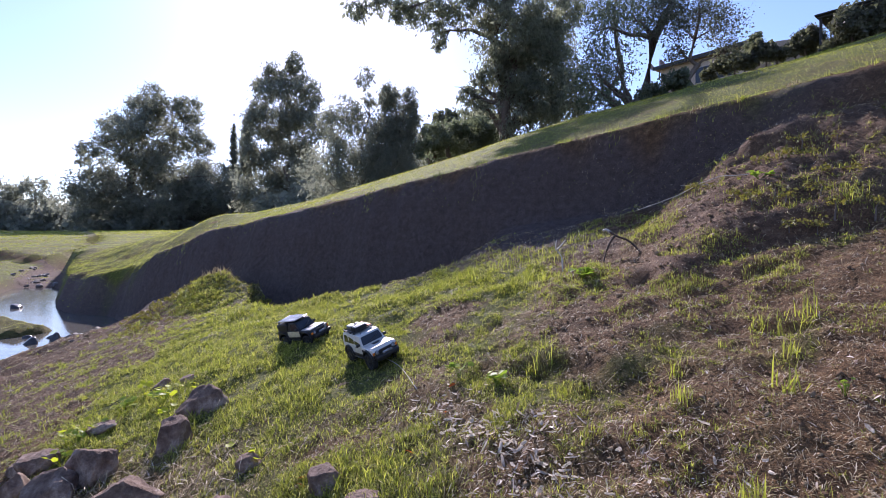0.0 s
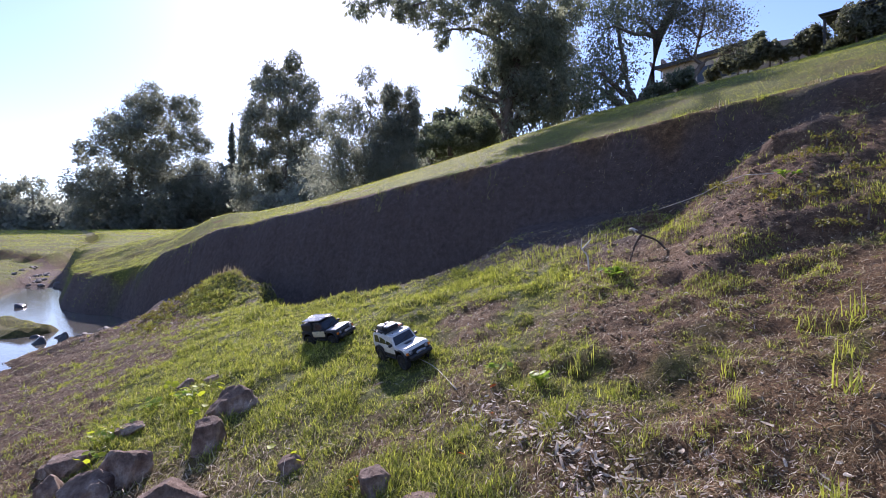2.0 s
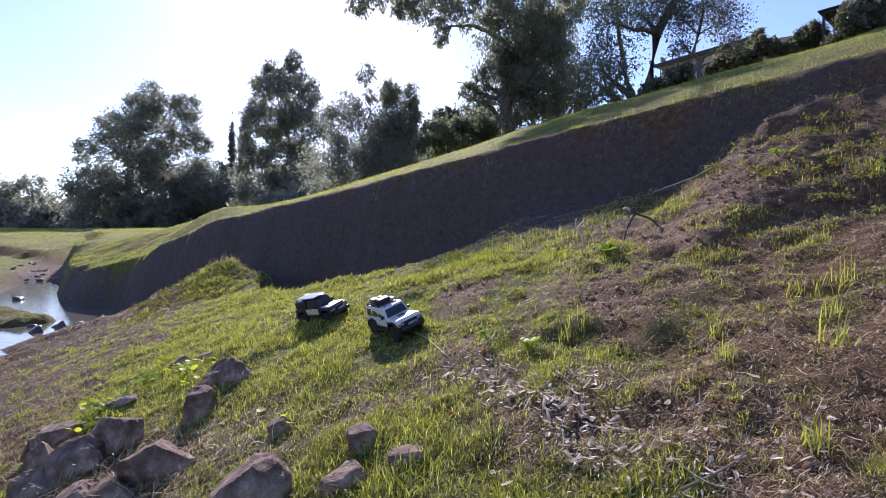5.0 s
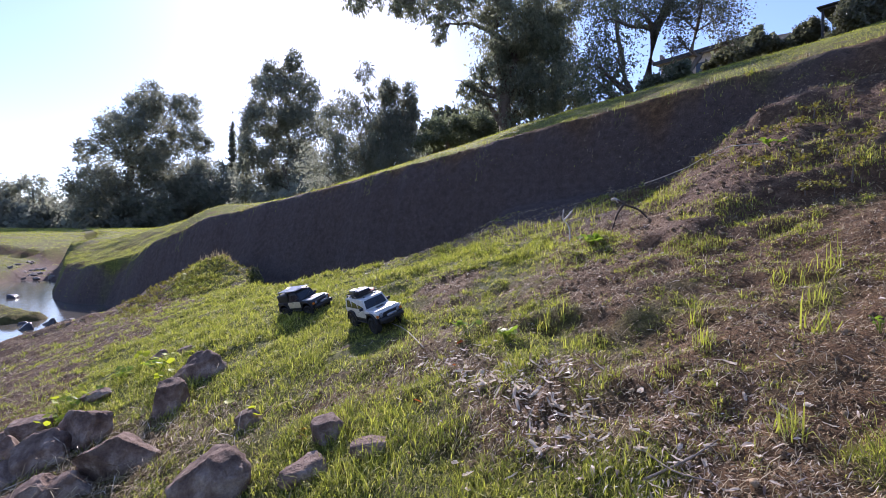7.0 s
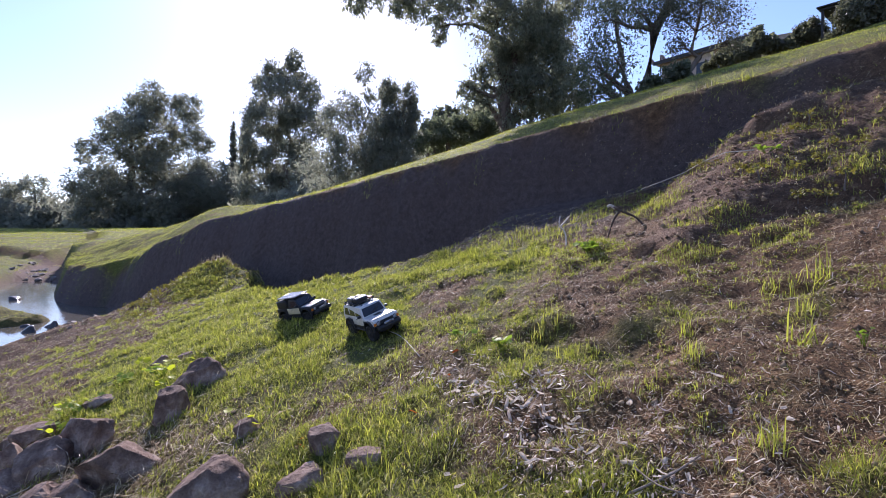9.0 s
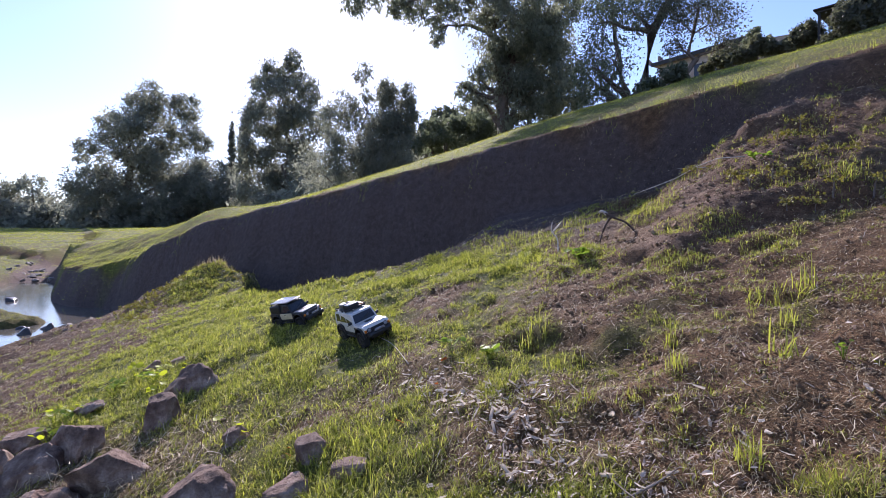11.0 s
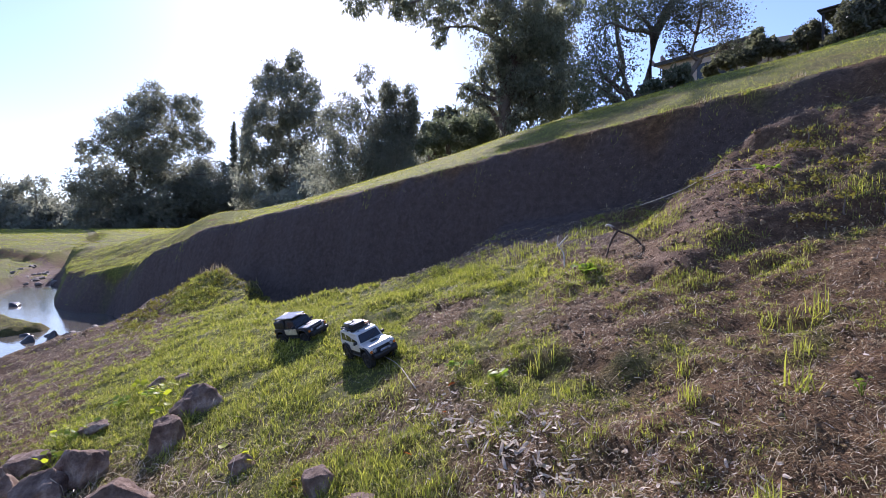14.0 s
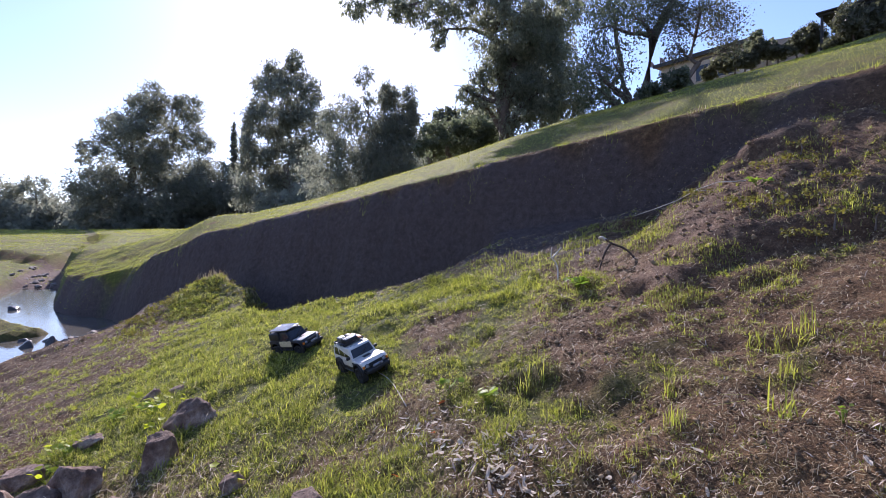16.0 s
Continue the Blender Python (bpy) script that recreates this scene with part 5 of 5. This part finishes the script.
    part("grille", box(bmesh.new(), (0.224, -0.05, 0.112), (0.2295, 0.05, 0.142), 0.002), BLACK_PLASTIC, root)
    part("bonnet_panel", box(bmesh.new(), (0.085, -0.085, 0.1535), (0.205, 0.085, 0.1605), 0.002), WHITE_SHELL, root)
    part("bonnet_vent", box(bmesh.new(), (0.10, -0.028, 0.160), (0.135, 0.028, 0.163), 0.001), BLACK_PLASTIC, root)
    bumper = part("front_bumper", prism([(0.226, 0.078), (0.258, 0.084), (0.262, 0.1), (0.258, 0.112), (0.226, 0.112)], 0.09, bevel=0.004), BLACK_PLASTIC, root)
    part("winch", disc(bmesh.new(), (0.246, 0, 0.118), 0.010, 0.05), STEEL, bumper)
    for s in (-1, 1):
        part("spot_lamp", disc(bmesh.new(), (0.258, 0.03 * s, 0.122), 0.009, 0.008, "X"), LENS, bumper)
    part("rear_bumper", box(bmesh.new(), (-0.25, -0.09, 0.08), (-0.226, 0.09, 0.105), 0.004), BLACK_PLASTIC, root)
    rack_mat, front = (BLACK_PLASTIC, -0.02) if boxy else (STEEL, 0.03)
    rack = part("roof_rack", tube(bmesh.new(), [(-0.2, -0.078, roof_z + 0.016), (front, -0.078, roof_z + 0.016)], [0.004, 0.004], 8), rack_mat, root)
    for a, b in (((-0.2, 0.078), (front, 0.078)), ((-0.2, -0.078), (-0.2, 0.078)), ((front, -0.078), (front, 0.078))):
        part("rail", tube(bmesh.new(), [(*a, roof_z + 0.016), (*b, roof_z + 0.016)], [0.004, 0.004], 8), rack_mat, rack)
    for x in (-0.19, -0.1, front - 0.02):
        for s in (-1, 1):
            part("foot", box(bmesh.new(), (x - 0.004, 0.076 * s - 0.004, roof_z - (0.08 if not boxy and x < -0.095 else 0.003)), (x + 0.004, 0.076 * s + 0.004, roof_z + 0.014)), BLACK_PLASTIC, rack)
    if boxy:
        part("tray", box(bmesh.new(), (-0.195, -0.074, roof_z + 0.008), (-0.024, 0.074, roof_z + 0.0125), 0.001), BLACK_PLASTIC, rack)
        case = part("storage_case", box(bmesh.new(), (-0.105, -0.06, roof_z + 0.0125), (-0.03, 0.04, roof_z + 0.042), 0.005), BLACK_PLASTIC, root)
        part("case_lid", box(bmesh.new(), (-0.1, -0.054, roof_z + 0.042), (-0.035, 0.034, roof_z + 0.047), 0.003), WHITE_SHELL, case)
        for x in (-0.085, -0.05):
            part("strap", box(bmesh.new(), (x - 0.002, -0.0615, roof_z + 0.0125), (x + 0.002, 0.0415, roof_z + 0.0485)), BLACK_PLASTIC, case)
        part("recovery_board", box(bmesh.new(), (-0.185, 0.046, roof_z + 0.0125), (-0.03, 0.072, roof_z + 0.026), 0.003), ORANGE, root)
        part("jerry_can", box(bmesh.new(), (-0.185, -0.055, roof_z + 0.0125), (-0.125, -0.01, roof_z + 0.045), 0.005), STEEL, root)
        part("spare_bag", box(bmesh.new(), (-0.185, 0.0, roof_z + 0.0125), (-0.12, 0.04, roof_z + 0.04), 0.01), BLACK_PLASTIC, root)
        for y in (-0.045, 0.045):
            part("roof_stud", disc(bmesh.new(), (0.008, y, roof_z + 0.001), 0.005, 0.006, "Z"), BLACK_PLASTIC, root)
        part("spare_wheel", disc(bmesh.new(), (-0.245, 0, 0.155), 0.03, 0.03, "X"), STEEL, root)
    else:
        part("rack_panel", box(bmesh.new(), (-0.2, -0.074, roof_z + 0.012), (0.028, 0.074, roof_z + 0.016), 0.001), SILVER_MESH, rack)
        for k in range(13):
            x = -0.19 + k * 0.0175
            part("slat", box(bmesh.new(), (x - 0.003, -0.073, roof_z + 0.016), (x + 0.003, 0.073, roof_z + 0.0195)), SILVER_MESH, rack, smooth=False)
        part("load_cover", box(bmesh.new(), (-0.222, -0.09, belt - 0.002), (-0.09, 0.09, roof_z - 0.006), 0.012), BLACK_PLASTIC, root)
    part("antenna", tube(bmesh.new(), [(-0.2, 0.08, belt), (-0.215, 0.085, 0.30), (-0.24, 0.09, 0.36)], [0.0012, 0.001, 0.0006], 5), BLACK_PLASTIC, root)
    # stand it on the slope
    f = Vector((*heading, 0)).normalized()
    sd = Vector((-f.y, f.x, 0))
    c = Vector((*spot, 0))
    pts = {(a, b): Vector((*(c + f * 0.145 * a + sd * 0.088 * b).xy, float(height(*(c + f * 0.145 * a + sd * 0.088 * b).xy, rough=False)))) for a in (-1, 1) for b in (-1, 1)}
    fx = (pts[1, 1] + pts[1, -1] - pts[-1, 1] - pts[-1, -1]).normalized()
    sy = (pts[1, 1] + pts[-1, 1] - pts[1, -1] - pts[-1, -1]).normalized()
    up = fx.cross(sy).normalized()
    sy = up.cross(fx)
    o = sum(pts.values(), Vector()) / 4 + up * -0.014
    root.matrix_world = Matrix(((fx.x, sy.x, up.x, o.x), (fx.y, sy.y, up.y, o.y), (fx.z, sy.z, up.z, o.z), (0, 0, 0, 1))) @ Matrix.Diagonal((0.92, 0.92, 0.92, 1))
    return tagged(root, label, "model truck", "model trucks")


model_truck("model_truck", (-0.46, 3.5), (0.58, -0.81), "white toy off-roader with a loaded black roof rack on the grass", WHITE_SHELL, WHITE_SHELL, True)
model_truck("model_truck", (-1.13, 4.33), (0.82, -0.57), "dark toy pickup with white bonnet and silver slatted roof rack", BLACK_PLASTIC, CREAM_SHELL, False)

# ---- grass, straw, leaf litter and clods ----
def scatter(rng, n, y0, y1, power=1.0):
    """Spots on the slope before the bank, thinning out with distance."""
    t = rng.uniform(0, 1, n)
    y = y0 + (y1 - y0) * t**power
    x = -0.1 + rng.uniform(-0.92, 0.92, n) * (y + 0.25)
    u, v = across(x, y)
    ok = (v < np.where(x > 1.8, -0.15, -0.75)) & (creek(x, y)[0] > 1.9)
    return x[ok], y[ok]


def short_blades(rng, x, y, z, length, width, turn):
    """Short blades of two triangles, leaning every way."""
    n = len(x)
    d = np.stack([np.cos(turn), np.sin(turn), np.zeros(n)], 1)
    q = turn + rng.normal(1.57, 0.5, n)
    s = np.stack([np.cos(q), np.sin(q), rng.normal(0, 0.25, n)], 1) * (width / 2)[:, None]
    k = rng.uniform(0.3, 1.5, n)[:, None]
    p = np.stack([x, y, z - 0.004], 1)
    up, ln = np.array((0, 0, 1.0)), length[:, None]
    mid = p + ln * (0.5 * np.cos(0.6 * k) * up + 0.5 * np.sin(0.6 * k) * d)
    tip = mid + ln * (0.5 * np.cos(1.35 * k) * up + 0.5 * np.sin(1.35 * k) * d)
    v = np.stack([p, mid - s, mid + s, tip], 1).reshape(-1, 3)
    b = np.arange(n)[:, None] * 4
    return v, np.concatenate([b + (0, 2, 1), b + (1, 2, 3)], 1).reshape(-1, 3)


def build_grass():
    """Grass in small tufts whose blades lean outwards."""
    rng = np.random.default_rng(7)
    cx, cy = scatter(rng, 88000, 0.95, 9.5, 1.05)
    bx, by = rng.uniform(-6, 3.5, 5000), rng.uniform(-3, 0.95, 5000)
    cx, cy = np.append(cx, bx), np.append(cy, by)
    c = cover(cx, cy)
    patch = sstep(-0.55, 0.45, fbm(cx * 3.5, cy * 3.5, 51, 3))
    spots = sstep(0.2, 0.55, fbm(cx * 2.6, cy * 2.6, 57, 3))
    keep = rng.uniform(0, 1, len(cx)) < (0.03 + 0.97 * c + 0.16 * sstep(-2.2, -2.8, cx) * sstep(-5.2, -3.4, cx)) * (0.45 + 0.55 * patch) + 0.4 * spots * (1 - shade_clay(cx, cy)) * (1 - 0.8 * loam(cx, cy)) * (1 - 0.3 * sstep(0.6, 1.3, cx)) * sstep(-3.9, -2.6, cx + 0.15 * (cy - 4.6)) * (1 - 0.6 * sstep(0.5, 0.9, cx) * sstep(2.2, 1.6, cy))
    keep &= rng.uniform(0, 1, len(cx)) > 0.8 * stony(cx, cy) + 0.85 * np.exp(-((cx - 0.84) * 0.608 + (cy - 2.49) * 0.794) ** 2 / 0.012 - ((cx - 0.84) * 0.794 - (cy - 2.49) * 0.608) ** 2 / 0.06)
    cx, cy, c, patch = cx[keep], cy[keep], c[keep], patch[keep]
    per = 15
    m = len(cx)
    lush = sstep(0.1, 0.5, fbm(cx * 1.9, cy * 1.9, 71, 3))
    tall = np.minimum((0.015 + 0.012 * patch * (0.4 + 0.6 * c) + 0.016 * lush) * rng.lognormal(0, 0.36, m), 0.055) * (1 + 0.055 * np.maximum(cy, 0))
    tall = tall * (1 + 0.8 * np.exp(-((cx + 0.32) ** 2 / 0.08 + (cy - 1.8) ** 2 / 0.05)) + 0.5 * np.exp(-((cx - 1.05) ** 2 / 0.06 + (cy - 1.3) ** 2 / 0.06)))
    a = rng.uniform(0, math.tau, (m, per))
    r = (0.006 + 0.5 * tall)[:, None] * rng.uniform(0, 1, (m, per)) ** 0.7 * 1.2
    x, y = (cx[:, None] + r * np.cos(a)).ravel(), (cy[:, None] + r * np.sin(a)).ravel()
    ln = (tall[:, None] * rng.uniform(0.4, 1.3, (m, per))).ravel()
    far = np.repeat(np.where(cy < 0.95, 5.0, cy), per)
    v, f = short_blades(rng, x, y, height(x, y), ln, (0.0016 + 0.0007 * far) * rng.uniform(0.5, 1.5, len(x)), a.ravel() + rng.normal(0, 0.7, len(x)))
    tagged(mesh_from("grass", v, f, GRASS), "short green grass covering the slope", "grass", kind="stuff")


def build_bank_grass():
    rng = np.random.default_rng(8)
    n = 230000
    u, v = 5.5 - 24.5 * rng.uniform(0, 1, n) ** 1.3, -0.2 + 14 * rng.uniform(0, 1, n) ** 2.0
    x, y = EDGE[0] + u * ALONG[0] + v * BACK[0], EDGE[1] + u * ALONG[1] + v * BACK[1]
    d, side = creek(x, y)
    keep = (d > 1.2) & (rng.uniform(0, 1, n) < 0.06 + 0.94 * cover(x, y))
    x, y, v = x[keep], y[keep], v[keep]
    dist = np.hypot(x, y)
    ln = (0.010 + 0.0014 * dist) * rng.lognormal(0, 0.3, len(x))
    vv, f = short_blades(rng, x, y, height(x, y), 1.15 * ln, (0.0014 + 0.0005 * dist) * rng.uniform(0.6, 1.3, len(x)), rng.uniform(0, math.tau, len(x)))
    tagged(mesh_from("bank_grass", vv, f, GRASS), "sunlit short grass along the top of the bank", "grass", kind="stuff")


def build_far_grass():
    rng = np.random.default_rng(9)
    n = 72000
    y = 10 + 110 * rng.uniform(0, 1, n) ** 1.8
    x = -rng.uniform(0.3, 0.95, n) * y
    d, side = creek(x, y)
    low = height(x, y) < WATER_Z + 0.12
    keep = ~low & ((across(x, y)[1] > -0.1) | (side > 0) | (d < 2.0))
    x, y = x[keep], y[keep]
    v, f = short_blades(rng, x, y, height(x, y), 0.035 * rng.lognormal(0, 0.3, len(x)) * (y / 20), 0.02 * y / 20 * rng.uniform(0.7, 1.5, len(x)), rng.uniform(0, math.tau, len(x)))
    tagged(mesh_from("meadow_grass", v, f, GRASS), "sunlit meadow grass on both sides of the creek", "grass", kind="stuff")


def build_straw():
    rng = np.random.default_rng(10)
    x, y = scatter(rng, 165000, 1.0, 8.5, 1.5)
    keep = rng.uniform(0, 1, len(x)) < (0.85 - 0.7 * cover(x, y)) * (1 - 0.8 * loam(x, y))
    x, y = x[keep], y[keep]
    k = 2600  # a tangle of dry stems among the rocks
    x, y = np.append(x, rng.normal(-1.62, 0.36, k)), np.append(y, rng.normal(2.48, 0.25, k))
    n = len(x)
    stem = np.arange(n) >= n - k
    a, tilt = rng.uniform(0, math.tau, n), np.where(stem, rng.normal(0, 0.5, n), rng.normal(0, 0.4, n))
    ln = np.where(stem, rng.lognormal(-3.0, 0.5, n), np.where(rng.uniform(0, 1, n) < 0.08, rng.lognormal(-3.4, 0.45, n), rng.lognormal(-4.25, 0.55, n)))
    d = np.stack([np.cos(a), np.sin(a), tilt + 0.29 * np.cos(a) + 0.18 * np.sin(a)], 1) * (ln / 2)[:, None]
    w = 0.0005 + 0.00027 * y * rng.uniform(0.6, 1.6, n)
    s = np.stack([-np.sin(a), np.cos(a), rng.normal(0.1, 0.3, n)], 1) * w[:, None]
    p = np.stack([x, y, height(x, y) + 0.004 + np.abs(tilt) * ln * 0.45], 1)
    m = p + np.stack([rng.normal(0, 0.14, n) * ln, rng.normal(0, 0.14, n) * ln, rng.uniform(0, 0.2, n) * ln], 1)
    v = np.stack([p - d - s, p - d + s, m + s, m - s, p + d], 1).reshape(-1, 3)
    b = np.arange(n)[:, None] * 5
    f = np.concatenate([b + (0, 1, 2), b + (0, 2, 3), b + (3, 2, 4)], 1).reshape(-1, 3)
    tagged(mesh_from("dry_straw", v, f, STRAW), "dry straw and grass stalks strewn on bare soil", "straw", kind="stuff")


def build_litter():
    rng = np.random.default_rng(12)
    xs, ys = scatter(rng, 100000, 1.0, 8.0, 1.7)
    heap = 1.3 * drift(xs, ys) + 0.5 * np.exp(-((xs - 0.5) ** 2 / 0.12 + (ys - 1.55) ** 2 / 0.12))
    heap = heap + 0.12 * sstep(0.3, 0.9, xs) * sstep(3.2, 1.8, ys)
    keep = rng.uniform(0, 1, len(xs)) < (0.022 * (1 - cover(xs, ys)) + 1.1 * heap) * (0.35 + 1.1 * sstep(-0.3, 0.5, fbm(xs * 4, ys * 4, 61, 3)))
    x, y = xs[keep], ys[keep]
    n = len(x)
    a = rng.uniform(0, math.tau, n)
    ln, q = (np.minimum(rng.lognormal(-4.15, 0.45, n), 0.045) * (0.7 + 0.3 * sstep(0.05, 0.4, heap[keep])))[:, None], rng.normal(0, 0.28, n)
    d = np.stack([np.cos(a), np.sin(a), q + 0.29 * np.cos(a) + 0.18 * np.sin(a)], 1)
    s = np.stack([-np.sin(a), np.cos(a), rng.normal(0, 0.5, n)], 1) * rng.uniform(0.03, 0.14, n)[:, None]
    up = np.array((0, 0, 1.0)) * rng.uniform(-0.15, 0.2, n)[:, None]
    p = np.stack([x, y, height(x, y) + 0.008 + 0.5 * np.abs(q) * ln[:, 0]], 1)
    v = np.stack([p - d * ln / 2, p - ln * (0.15 * d - s - up), p + ln * (0.2 * d + 0.8 * s + up), p + d * ln / 2, p + ln * (0.2 * d - 0.8 * s + up), p - ln * (0.15 * d + s - up)], 1).reshape(-1, 3)
    b = np.arange(n)[:, None] * 6
    f = np.concatenate([b + (0, 1, 5, 5), b + (1, 2, 4, 5), b + (2, 3, 4, 4)], 1).reshape(-1, 4)
    tri = np.concatenate([b + (0, 1, 5), b + (1, 2, 5), b + (2, 4, 5), b + (2, 3, 4)], 1).reshape(-1, 3)
    tagged(mesh_from("leaf_litter", v, tri, LITTER), "dead pale gum leaves and bark scraps in drifts", "leaf litter", kind="stuff")


def build_clods():
    rng = np.random.default_rng(13)
    x, y = scatter(rng, 50000, 1.0, 9.0, 1.3)
    u, v = rng.uniform(-9, 4.5, 9000), np.abs(rng.normal(0.05, 0.35, 9000))
    x, y = np.append(x, EDGE[0] + u * ALONG[0] + v * BACK[0]), np.append(y, EDGE[1] + u * ALONG[1] + v * BACK[1])
    keep = rng.uniform(0, 1, len(x)) < 0.9 - 0.8 * cover(x, y)
    x, y = x[keep], y[keep]
    n = len(x)
    r = np.minimum(rng.lognormal(-5.75, 0.55, n), 0.013) * (1 + 0.06 * y) * (1 + 0.4 * loam(x, y))
    octa = np.array(((1, 0, 0), (-1, 0, 0), (0, 1, 0), (0, -1, 0), (0, 0, 1), (0, 0, -1)), float)
    v = octa[None] * rng.uniform(0.6, 1.3, (n, 6, 1)) + rng.normal(0, 0.22, (n, 6, 3))
    v = v * r[:, None, None] + np.stack([x, y, height(x, y) + r * 0.3], 1)[:, None]
    f = np.array(((0, 2, 4), (2, 1, 4), (1, 3, 4), (3, 0, 4), (2, 0, 5), (1, 2, 5), (3, 1, 5), (0, 3, 5)))
    f = (f[None] + np.arange(n)[:, None, None] * 6).reshape(-1, 3)
    tagged(mesh_from("soil_clods", v.reshape(-1, 3), f, CLOD), "loose brown soil clods and gravel", "soil", kind="stuff")


CLOD = leaf_material("soil_clod", (0.12, 0.072, 0.04), (0.37, 0.265, 0.155), 0.0, 0.9, (1, 1, 1))
build_grass()
build_bank_grass()
build_far_grass()
build_straw()
build_litter()
build_clods()
